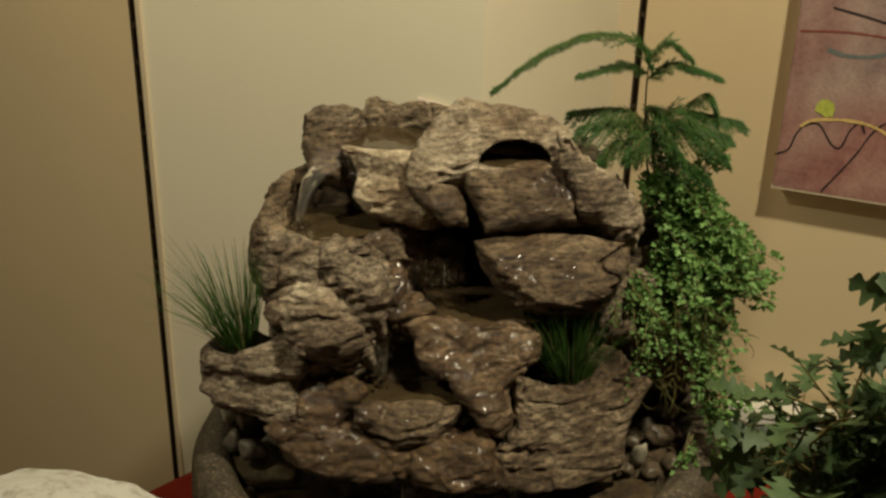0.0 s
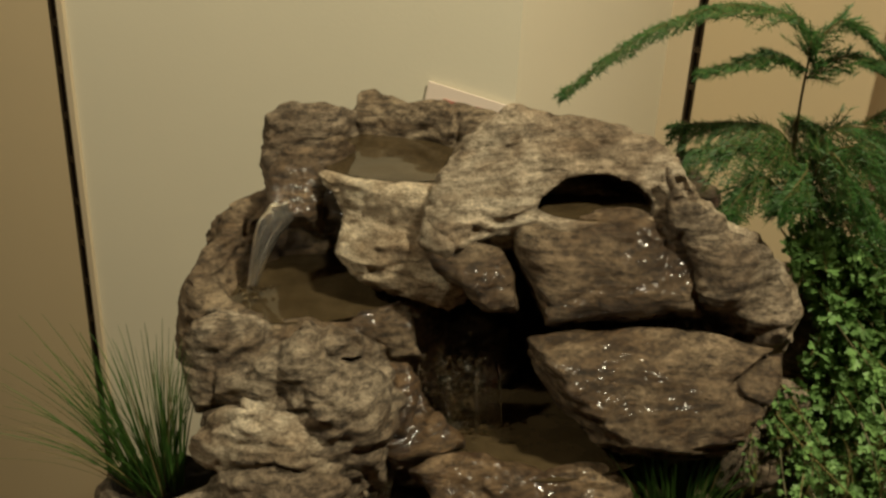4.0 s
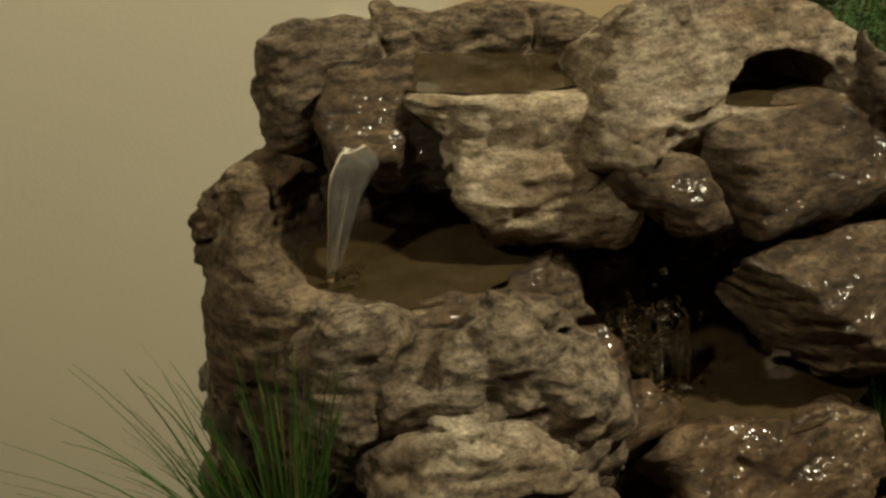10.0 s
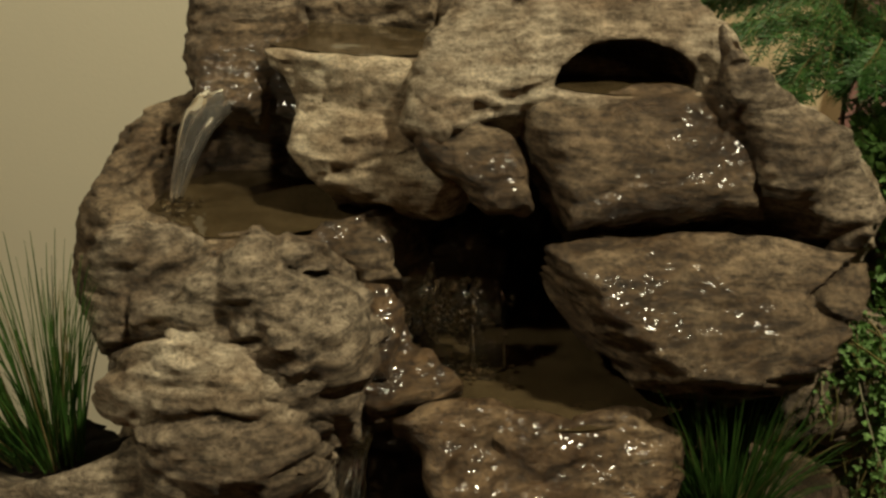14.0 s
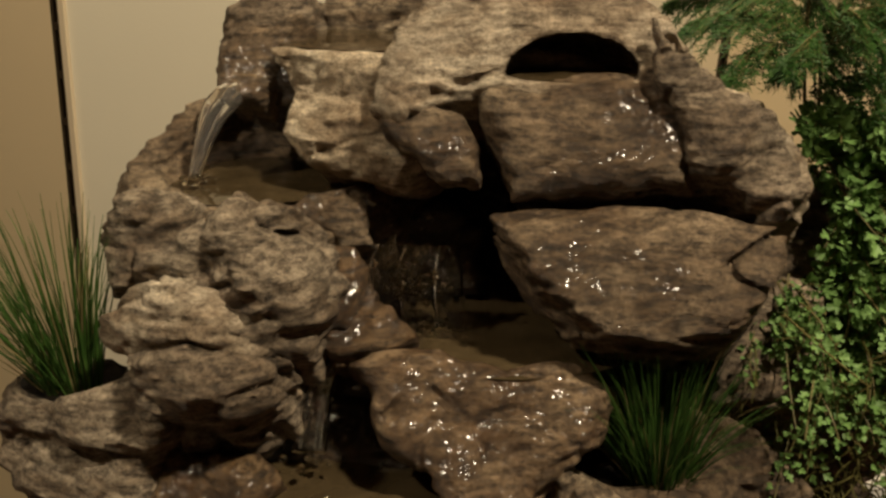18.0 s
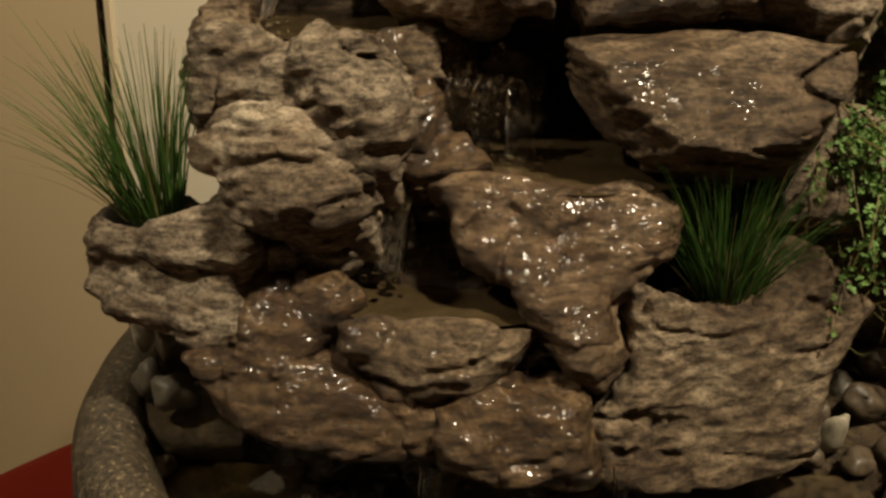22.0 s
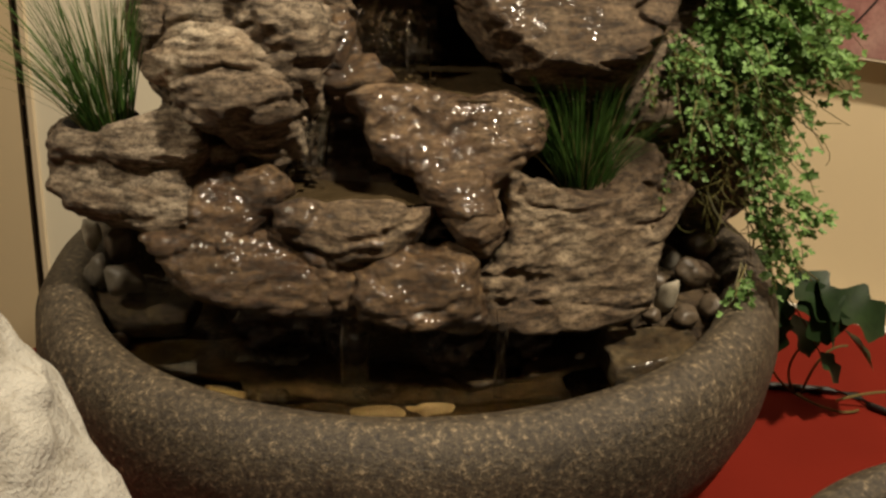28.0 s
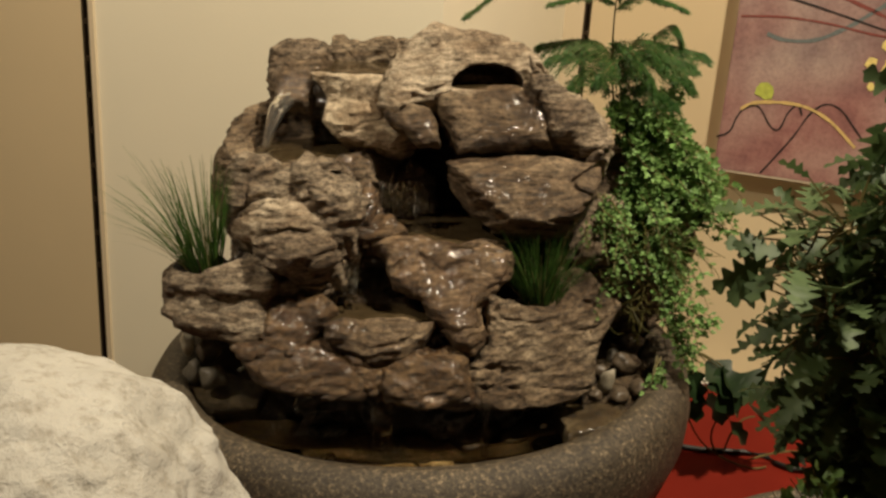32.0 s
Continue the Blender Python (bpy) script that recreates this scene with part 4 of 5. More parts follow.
def cascade(name, label, sprays, seed):
    """A trailing plant: sprays are (root, tip, leaf size, leaves, bunches)."""
    random.seed(seed)
    plant = thing(name, label, "plant")
    leaves, stems = bmesh.new(), bmesh.new()
    for root, tip, scatter, size, count, bunches in sprays:
        for n in range(bunches):
            r = Vector(root) + Vector([random.gauss(0, scatter * 0.35) for _ in range(3)])
            t = Vector(tip) + Vector([random.gauss(0, scatter) for _ in range(3)])
            pts = bent(r, t, (random.gauss(0, 0.004), random.gauss(0, 0.004) - 0.006, abs(random.gauss(0, 0.008))), 8)
            tube(stems, pts, 0.0006, 0.0003, 4)
            for k in range(2 * count):
                f = 0.25 + 0.75 * k / (2 * count)
                i = min(int(f * 8), 7)
                at = pts[i].lerp(pts[i + 1], f * 8 - i)
                way = (pts[i + 1] - pts[i]).normalized()
                side = Vector((random.gauss(0, 1), random.gauss(-0.5, 0.8), random.gauss(0.3, 0.8))).normalized()
                sprig_leaf(leaves, at + 0.003 * side, 0.5 * way + side, Vector((random.gauss(0, 0.6), random.gauss(-0.6, 0.4), random.gauss(0.7, 0.4))), size * random.uniform(0.45, 1.0))
    tagged(part("foliage", leaves, BRIGHT, plant, "small bright green lobed leaves"), kind="stuff")
    tagged(part("stem", stems, STALK, plant, "thin pale stems"), kind="stuff")
    return plant


cascade("spikemoss", "bright green spikemoss spilling down the rocks", [
    ((0.19, 0.04, 0.37), (0.20, 0.005, 0.365), 0.016, 0.0085, 12, 22),
    ((0.20, 0.04, 0.36), (0.235, -0.01, 0.335), 0.02, 0.009, 13, 38),
    ((0.21, 0.03, 0.33), (0.262, 0.0, 0.315), 0.018, 0.009, 13, 34),
    ((0.21, 0.02, 0.32), (0.225, -0.03, 0.295), 0.018, 0.009, 13, 34),
    ((0.22, 0.03, 0.31), (0.275, 0.005, 0.28), 0.016, 0.0085, 13, 26),
    ((0.24, 0.02, 0.29), (0.306, 0.015, 0.268), 0.008, 0.008, 12, 9),
    ((0.2, 0.0, 0.3), (0.215, -0.045, 0.25), 0.016, 0.0075, 12, 26),
    ((0.22, 0.0, 0.28), (0.25, -0.03, 0.235), 0.013, 0.0075, 12, 16),
    ((0.17, -0.02, 0.3), (0.175, -0.058, 0.275), 0.014, 0.005, 12, 16),
    ((0.18, -0.03, 0.27), (0.19, -0.062, 0.235), 0.014, 0.005, 12, 16),
    ((0.22, -0.02, 0.25), (0.232, -0.055, 0.2), 0.013, 0.0065, 11, 14),
    ((0.23, -0.05, 0.21), (0.265, -0.081, 0.198), 0.005, 0.008, 10, 4),
    ((0.23, -0.05, 0.2), (0.238, -0.09, 0.165), 0.009, 0.007, 10, 8),
    ((0.22, -0.08, 0.17), (0.205, -0.105, 0.135), 0.007, 0.007, 9, 5),
    ((0.235, 0.06, 0.36), (0.258, 0.07, 0.392), 0.006, 0.009, 9, 4),
], 3)


def tangle(name, label, low, high, count, reach, seed):
    """Thin hanging runners over the rock."""
    random.seed(seed)
    bm = bmesh.new()
    for _ in range(count):
        a = Vector([random.uniform(l, h) for l, h in zip(low, high)])
        b = a + Vector((random.gauss(0.004, 0.02), random.gauss(-0.008, 0.006), -abs(random.gauss(0.6, 0.35)) * reach))
        tube(bm, bent(a, b, (random.gauss(0, 0.008), random.gauss(-0.005, 0.004), random.gauss(0, 0.008)), 7), 0.0005, 0.0003, 3)
    ob = part(name, bm, TWIG, None)
    return tagged(ob, label, "plant", kind="stuff")


tangle("dry_runners", "tangle of thin dry runners hanging over the rock", (0.15, -0.055, 0.2), (0.235, -0.03, 0.3), 150, 0.035, 4)


def needles(bm, stems, pts, reach, rows, thick, droop, seed):
    """A flat plume: side twigs with needles along an arched stem."""
    random.seed(seed)
    tube(stems, pts, 0.0007, 0.0003, 4)
    count = len(pts) - 1
    for k in range(rows):
        f = (k + 0.5) / rows
        i = min(int(f * count), count - 1)
        at = pts[i].lerp(pts[i + 1], f * count - i)
        way = (pts[i + 1] - pts[i]).normalized()
        for s in (-1, 1):
            side = Vector((0.1 * random.gauss(0, 1), s, 0.12 * random.gauss(0, 1) - droop)).normalized()
            twig = (0.75 * way + side).normalized()
            long = reach * (1 - 0.75 * f) * random.uniform(0.6, 1.1)
            end = at + long * twig + Vector((0, 0, -droop * long))
            tube(stems, [at, at.lerp(end, 0.5), end], 0.0003, 0.00015, 3)
            for n in range(13):
                p = at.lerp(end, (n + 0.5) / 13)
                for q in (-1, 1):
                    d = (0.9 * twig + q * 0.6 * way + Vector((random.gauss(0, 0.35), random.gauss(0, 0.35), random.gauss(0, 0.4)))).normalized() * random.uniform(0.003, 0.006)
                    w = d.orthogonal().normalized() * 0.00042
                    a, b, c = bm.verts.new(p - w), bm.verts.new(p + w), bm.verts.new(p + d)
                    bm.faces.new((a, b, c))


fern = thing("asparagus_fern", "feathery dark green asparagus fern rising behind the rocks", "fern")
fine_needles, fern_stems = bmesh.new(), bmesh.new()
for line, reach, rows, droop, seed in (
    ([(0.19, 0.05, 0.47), (0.18, 0.047, 0.497), (0.147, 0.045, 0.508), (0.115, 0.042, 0.503), (0.083, 0.038, 0.488), (0.047, 0.028, 0.463)], 0.034, 34, 0.12, 1),
    ([(0.185, 0.05, 0.48), (0.2, 0.045, 0.499), (0.214, 0.042, 0.492), (0.222, 0.04, 0.484)], 0.026, 14, 0.15, 2),
    ([(0.186, 0.05, 0.47), (0.17, 0.045, 0.479), (0.15, 0.04, 0.478), (0.124, 0.038, 0.472)], 0.026, 16, 0.12, 3),
    ([(0.186, 0.05, 0.465), (0.205, 0.045, 0.479), (0.228, 0.042, 0.474), (0.248, 0.04, 0.466)], 0.028, 18, 0.15, 4),
    ([(0.19, 0.05, 0.41), (0.175, 0.05, 0.434), (0.15, 0.055, 0.438), (0.118, 0.07, 0.432)], 0.05, 24, 0.3, 5),
    ([(0.19, 0.05, 0.41), (0.205, 0.045, 0.437), (0.235, 0.042, 0.434), (0.27, 0.042, 0.425)], 0.055, 26, 0.3, 6),
    ([(0.195, 0.045, 0.4), (0.195, 0.02, 0.43), (0.2, -0.005, 0.425), (0.21, -0.02, 0.41)], 0.05, 22, 0.3, 7),
    ([(0.195, 0.055, 0.4), (0.21, 0.03, 0.425), (0.235, 0.01, 0.418), (0.25, 0.0, 0.405)], 0.05, 20, 0.4, 8),
    ([(0.185, 0.05, 0.39), (0.165, 0.03, 0.412), (0.15, 0.015, 0.41), (0.14, 0.005, 0.4)], 0.04, 18, 0.3, 9),
    ([(0.19, 0.05, 0.405), (0.17, 0.04, 0.426), (0.145, 0.04, 0.428), (0.125, 0.05, 0.422)], 0.05, 22, 0.3, 15),
    ([(0.19, 0.05, 0.405), (0.205, 0.03, 0.43), (0.228, 0.025, 0.428), (0.255, 0.02, 0.418)], 0.05, 24, 0.35, 16),
    ([(0.19, 0.05, 0.4), (0.185, 0.02, 0.42), (0.175, 0.0, 0.42), (0.165, -0.01, 0.412)], 0.045, 22, 0.35, 17),
    ([(0.19, 0.05, 0.385), (0.205, 0.02, 0.4), (0.22, 0.005, 0.398), (0.235, -0.005, 0.388)], 0.045, 20, 0.4, 18),
    ([(0.22, 0.045, 0.44), (0.238, 0.042, 0.452), (0.247, 0.04, 0.44), (0.247, 0.038, 0.42)], 0.02, 12, 0.5, 10),
    ([(0.19, 0.06, 0.4), (0.19, 0.075, 0.43), (0.2, 0.09, 0.43), (0.215, 0.1, 0.42)], 0.05, 18, 0.3, 11),
):
    smooth = []
    ps = [Vector(p) for p in line]
    for k in range(len(ps) - 1):
        a, b = ps[max(k - 1, 0)], ps[min(k + 2, len(ps) - 1)]
        for n in range(4):
            f = n / 4
            p, q = ps[k], ps[k + 1]
            smooth.append(0.5 * (2 * p + (q - a) * f + (2 * a - 5 * p + 4 * q - b) * f * f + (3 * p - a - 3 * q + b) * f ** 3))
    smooth.append(ps[-1])
    needles(fine_needles, fern_stems, smooth, reach, int(2.7 * rows), 0.001, droop, seed)
tube(fern_stems, bent((0.192, 0.055, 0.36), (0.187, 0.05, 0.482), (-0.004, 0, 0), 8), 0.0011, 0.0007, 5)
tube(fern_stems, bent((0.196, 0.058, 0.36), (0.19, 0.05, 0.415), (0.003, 0, 0), 6), 0.001, 0.0008, 5)
tagged(part("foliage", fine_needles, FERNY, fern, "fine soft green needles"), kind="stuff")
part("stem", fern_stems, STALK, fern, "thin upright stems")


def lobed_leaf(name, length, width, lobes, deep, mat, curl=0.15):
    """A leaf mesh along +x with lobed edges, a midrib fold and a bent tip."""
    bm = bmesh.new()
    steps = lobes * 6
    mid, sides = [], {1: [], -1: []}
    for k in range(steps + 1):
        s = k / steps
        body = math.sin(math.pi * min(1, s * 0.93 + 0.06)) ** 0.8
        wave_in = 1 - deep * math.cos(math.pi * lobes * s) ** 2
        w = width * 0.5 * body * wave_in + 0.0003
        drop = -curl * length * s * s
        mid.append(bm.verts.new((length * s, 0, drop)))
        for q in (1, -1):
            skew = 0.08 * length * (wave_in - 0.5)
            sides[q].append(bm.verts.new((length * s + skew, q * w, drop + 0.22 * w - 0.1 * w * math.sin(9 * s))))
    for q in (1, -1):
        for k in range(steps):
            ring = (mid[k], mid[k + 1], sides[q][k + 1], sides[q][k])
            bm.faces.new(ring if q < 0 else ring[::-1])
    me = bpy.data.meshes.new(name)
    bm.to_mesh(me)
    bm.free()
    me.shade_smooth()
    me.materials.append(mat)
    return me


POT = granite("pot_granite", (0.9, 0.86, 0.8))
aralia = thing("potted_aralia", "potted aralia with deep green lobed leaves in a grey stone pot", "plant", Matrix.Translation((0.345, -0.37, 0)))
part("pot", lathe([(0.11, 0.0), (0.15, 0.01), (0.182, 0.05), (0.192, 0.085), (0.188, 0.102), (0.178, 0.107), (0.167, 0.102), (0.163, 0.085), (0.14, 0.06), (0.03, 0.055)], 96), POT, aralia, "rough grey stone pot", True)
part("soil", lathe([(0.02, 0.07), (0.164, 0.07), (0.161, 0.078), (0.05, 0.084)], 48), SOIL, aralia)
leaf_kinds = [lobed_leaf("leaf", 0.027, 0.02, 4, 0.72, DEEP), lobed_leaf("leaf", 0.02, 0.018, 3, 0.7, DEEP, 0.3), lobed_leaf("leaf", 0.03, 0.019, 5, 0.72, DEEP, 0.15)]
random.seed(11)
trunk = bmesh.new()
crowns = [(-0.174, -0.097, 0.380), (-0.164, -0.080, 0.388), (-0.151, -0.090, 0.397), (-0.128, -0.077, 0.400), (-0.110, -0.076, 0.423), (-0.124, -0.106, 0.448), (-0.164, -0.109, 0.363), (-0.131, -0.064, 0.355), (-0.123, -0.096, 0.373), (-0.104, -0.097, 0.356), (-0.143, -0.055, 0.313), (-0.138, -0.084, 0.320), (-0.110, -0.064, 0.320), (-0.097, -0.084, 0.313), (-0.122, -0.075, 0.288), (-0.106, -0.102, 0.298), (-0.142, -0.075, 0.338), (-0.074, -0.062, 0.385), (-0.071, -0.081, 0.325), (-0.138, -0.069, 0.293)]
rest_points, rest_faces = [], []
for n, c in enumerate(crowns):
    c = Vector(c) + Vector((0.028, 0.035, 0))
    root = Vector((random.uniform(-0.03, 0.03), random.uniform(-0.03, 0.03), 0.075))
    pts = bent(root, c, (random.gauss(0, 0.01), random.gauss(0, 0.01), 0.02), 8)
    tube(trunk, pts, 0.0028, 0.0012, 6)
    for k in range(66):
        out = Vector((random.gauss(-0.25, 0.7), random.gauss(-0.3, 0.7), random.gauss(0.1, 0.5))).normalized()
        start = pts[random.randint(5, 8)] + 0.003 * out
        stalk = start + random.uniform(0.004, 0.032) * out
        tube(trunk, [start, start.lerp(stalk, 0.5), stalk], 0.0008, 0.0005, 4)
        turn = (out + Vector((0, 0, -0.35))).to_track_quat("X", "Z").to_matrix().to_4x4()
        m = Matrix.Translation(stalk) @ turn @ Matrix.Rotation(random.gauss(0, 0.6), 4, "X") @ Matrix.Scale(random.uniform(0.5, 1.0), 4)
        if k < 14:
            linked("leaf", leaf_kinds[(n + k) % 3], aralia, m=m)
        else:
            me = leaf_kinds[(n + k) % 3]
            before = len(rest_points)
            rest_points += [m @ v.co for v in me.vertices]
            rest_faces += [[before + i for i in f.vertices] for f in me.polygons]
tagged(linked("foliage", mesh_of("foliage", rest_points, rest_faces, DEEP), aralia), kind="stuff")
part("stem", trunk, STALK, aralia, "thin branching stems")
cascade("spikemoss", "pale green spikemoss at the pot's edge", [((0.28, -0.42, 0.09), (0.2, -0.47, 0.27), 0.02, 0.011, 12, 12), ((0.28, -0.42, 0.09), (0.21, -0.45, 0.22), 0.02, 0.01, 11, 10)], 12)

ivy = thing("ivy", "dark green ivy trailing over the red cloth", "ivy")
vine = bmesh.new()
ivy_leaf = lobed_leaf("leaf", 0.046, 0.05, 2, 0.5, IVY, 0.1)
for at, way, roll, size in (((0.285, 0.0, 0.128), (0.6, -0.5, -0.5), 0.3, 1.0), ((0.3, -0.005, 0.125), (0.35, -0.4, -0.9), -0.4, 1.15), ((0.262, 0.01, 0.142), (-0.2, -0.8, 0.2), 0.2, 0.8), ((0.272, 0.005, 0.118), (0.1, -0.6, -0.8), 0.9, 0.7),
                            ((0.295, 0.015, 0.085), (0.3, -0.6, -0.6), -0.2, 0.75), ((0.282, 0.0, 0.09), (-0.3, -0.6, -0.7), 0.6, 0.6), ((0.315, 0.0, 0.06), (0.5, -0.3, -0.6), 0.1, 0.6), ((0.255, 0.03, 0.155), (0.4, -0.7, 0.3), -0.5, 0.75),
                            ((0.296, -0.006, 0.124), (0.28, -0.5, -0.85), 0.15, 1.05), ((0.318, 0.0, 0.112), (0.75, -0.3, -0.5), 0.5, 1.05), ((0.335, 0.01, 0.075), (0.5, -0.4, -0.5), -0.4, 0.8), ((0.276, 0.0, 0.108), (-0.1, -0.7, -0.5), -0.7, 0.55)):
    leaf = linked("leaf", ivy_leaf, ivy)
    leaf.matrix_basis = Matrix.Translation(at) @ Vector(way).to_track_quat("X", "Z").to_matrix().to_4x4() @ Matrix.Rotation(roll, 4, "X") @ Matrix.Scale(size, 4)
    tube(vine, bent((0.258, 0.02, 0.135), at, (0, -0.004, 0.006), 5), 0.0009, 0.0006, 4)
for a, b, sag in (((0.262, 0.015, 0.13), (0.315, 0.03, 0.004), (-0.012, -0.01, -0.012)), ((0.315, 0.03, 0.004), (0.36, 0.01, 0.002), (0, -0.012, 0.0)), ((0.315, 0.03, 0.004), (0.322, 0.02, 0.07), (-0.014, 0, 0)), ((0.32, 0.03, 0.004), (0.35, 0.03, 0.05), (-0.004, 0, 0.012)), ((0.345, 0.02, 0.004), (0.42, 0.0, 0.02), (0, 0, 0.008))):
    tube(vine, bent(a, b, sag, 8), 0.0012, 0.0009, 5)
part("stem", vine, STALK, ivy, "thin pale runners")

# ---- stones in the bowl ----
def pebble(at, size, colour_mat, turn, seed, label, group="pebbles in the bowl"):
    bm = bmesh.new()
    bmesh.ops.create_icosphere(bm, subdivisions=3, radius=1)
    for v in bm.verts:
        k = 1 + 0.42 * noise.noise(v.co * 1.1 + Vector((seed, 0, 0))) + 0.06 * noise.noise(v.co * 3 + Vector((seed, 0, 0)))
        v.co = Vector((v.co.x * size[0], v.co.y * size[1], v.co.z * size[2])) * k * 0.9
    ob = part("pebble", bm, colour_mat, None, "", True)
    ob.matrix_world = pose(*at, *turn)
    return tagged(ob, label, "pebble", group)


def pebble_material(name, low, high, rough=0.5):
    m, tree, b = material(name, rough)
    where = coords(tree)
    a, c = noisy(tree, where, 110, 4, 0.6), noisy(tree, where, 600, 3, 0.6)
    tree.links.new(mixed(tree, "MULTIPLY", 0.4, ramp(tree, a, [(0.3, low), (0.7, high)]), ramp(tree, c, [(0.35, (0.5, 0.5, 0.5)), (0.5, (1, 1, 1))])), b.inputs["Base Color"])
    return m


PEB_PALE = pebble_material("pale_pebble", (0.27, 0.235, 0.175), (0.4, 0.36, 0.275))
PEB_GREY = pebble_material("grey_pebble", (0.095, 0.082, 0.062), (0.17, 0.148, 0.113))
PEB_BROWN = pebble_material("brown_pebble", (0.05, 0.036, 0.022), (0.11, 0.08, 0.052))
PEB_GOLD = pebble_material("yellowish_pebble", (0.26, 0.2, 0.12), (0.38, 0.31, 0.2))
pebble((-0.217, -0.047, 0.17), (0.007, 0.007, 0.014), PEB_PALE, (15, -8, 0), 1, "pale upright pebble by the bowl's rim")
pebble((-0.208, -0.066, 0.151), (0.010, 0.009, 0.014), PEB_GREY, (5, 10, 0), 2, "light grey pebble on wet slate")
pebble((-0.185, -0.08, 0.152), (0.014, 0.011, 0.012), PEB_GREY, (0, 15, 30), 3, "grey rounded pebble on wet slate")
pebble((-0.198, -0.045, 0.163), (0.012, 0.01, 0.014), PEB_BROWN, (0, 20, 0), 4, "dark brown pebble under the rocks")
pebble((-0.19, -0.104, 0.118), (0.010, 0.008, 0.006), PEB_BROWN, (0, 0, 20), 5, "reddish brown pebble at the water's edge")
for at, size, mat, turn, label in (((0.176, -0.066, 0.140), (0.008, 0.006, 0.014), PEB_PALE, (10, 14, 0), "pale upright pebble among the plants"), ((0.185, -0.083, 0.134), (0.012, 0.009, 0.007), PEB_BROWN, (0, 14, 30), "round brown pebble by the rim"),
                                   ((0.196, -0.05, 0.150), (0.018, 0.012, 0.01), PEB_BROWN, (0, 20, 40), "mottled brown stone under the plants"), ((0.163, -0.076, 0.131), (0.008, 0.008, 0.006), PEB_BROWN, (0, 0, 0), "small brown pebble beside the planter"), ((0.203, -0.076, 0.136), (0.01, 0.009, 0.009), PEB_BROWN, (20, 0, 0), "brown pebble half hidden by leaves"),
                                   ((0.206, -0.02, 0.156), (0.015, 0.012, 0.01), PEB_BROWN, (0, 10, 70), "reddish stone behind the trailing leaves"), ((0.188, -0.03, 0.147), (0.011, 0.009, 0.008), PEB_GREY, (0, 0, 50), "grey stone in the leaf litter"), ((0.172, -0.045, 0.141), (0.009, 0.008, 0.007), PEB_BROWN, (0, 0, 10), "small stone in the leaf litter")):
    pebble(at, size, mat, turn, at[0] * 100, label)
for at, size, label in (((-0.108, -0.143, 0.094), (0.018, 0.012, 0.007), "ochre pebble under the water"), ((-0.012, -0.162, 0.097), (0.019, 0.013, 0.008), "yellowish pebble under the water"), ((0.018, -0.155, 0.097), (0.016, 0.012, 0.009), "cream pebble under the water"), ((0.045, -0.16, 0.09), (0.012, 0.01, 0.006), "ochre pebble under the water")):
    pebble(at, size, PEB_GOLD, (0, 0, at[0] * 300), at[0] * 70, label)
for at, size in (((0.131, -0.107, 0.114), (0.005, 0.004, 0.003)), ((0.114, -0.102, 0.113), (0.004, 0.003, 0.003))):
    pebble(at, size, PEB_PALE, (0, 0, 20), at[0] * 90, "tiny white pebble at the water line")

SLATE = rock_material("wet_slate", (0.016, 0.011, 0.005), (0.07, 0.052, 0.024), (0.16, 0.122, 0.064), (0.3, 0.6), 0.5)


def slate(at, outline, thick, tip, seed, label):
    ob = rock("slate", None, at, tip, outline, thick, 0.0015, SLATE, seed, h=0.0017, lumps=0.0008, strata=0.0012, fine=0.0005)
    return tagged(ob, label, "slate", "slates in the bowl")


slate((-0.182, -0.072, 0.135), [(-42, 30), (10, 20), (42, -2), (30, -30), (-10, -24), (-40, 2)], 0.014, (0.08, -0.25, 1), 51, "wet olive slate propped by the rim")
slate((-0.11, -0.108, 0.1085), [(-85, 24), (-10, 22), (80, 10), (78, -14), (0, -20), (-70, -12)], 0.012, (0, -0.1, 1), 52, "long dark slate lying in the water")
slate((0.0, -0.13, 0.106), [(-110, 14), (-20, 18), (100, 14), (105, -12), (10, -22), (-90, -16)], 0.012, (0, -0.08, 1), 53, "long dark slate lying under water")
slate((0.085, -0.105, 0.112), [(-60, 20), (20, 22), (75, 10), (70, -16), (-10, -20), (-55, -12)], 0.01, (0.03, -0.06, 1), 54, "dark slate lying under water")
slate((0.158, -0.108, 0.126), [(-30, 16), (10, 20), (32, 12), (28, -16), (-10, -20), (-30, -18)], 0.02, (0.03, -0.1, 1), 55, "wet slate block beside the planter")
slate((-0.03, -0.165, 0.098), [(-120, 14), (0, 14), (110, 18), (95, -14), (0, -24), (-95, -18)], 0.012, (0, -0.01, 1), 56, "sunken slate on the bowl's floor")

# ---- things on the table and the walls ----
def tube_thing(name, pts, r, mat, label, category):
    bm = bmesh.new()
    tube(bm, pts, r, r, 8)
    ob = part(name, bm, mat, None, "", True)
    return tagged(ob, label, category)


cable_line = [Vector(p) for p in ((0.22, 0.085, 0.0032), (0.26, 0.055, 0.0032), (0.3, 0.043, 0.0032), (0.345, 0.037, 0.0032), (0.366, 0.03, 0.0032), (0.372, 0.014, 0.0032), (0.385, 0.003, 0.0032), (0.42, -0.004, 0.0032), (0.5, -0.01, 0.0032), (0.56, -0.03, 0.0032))]
tube_thing("power_cable", cable_line, 0.0032, BLACK, "black power cable lying on the red cloth", "cable")

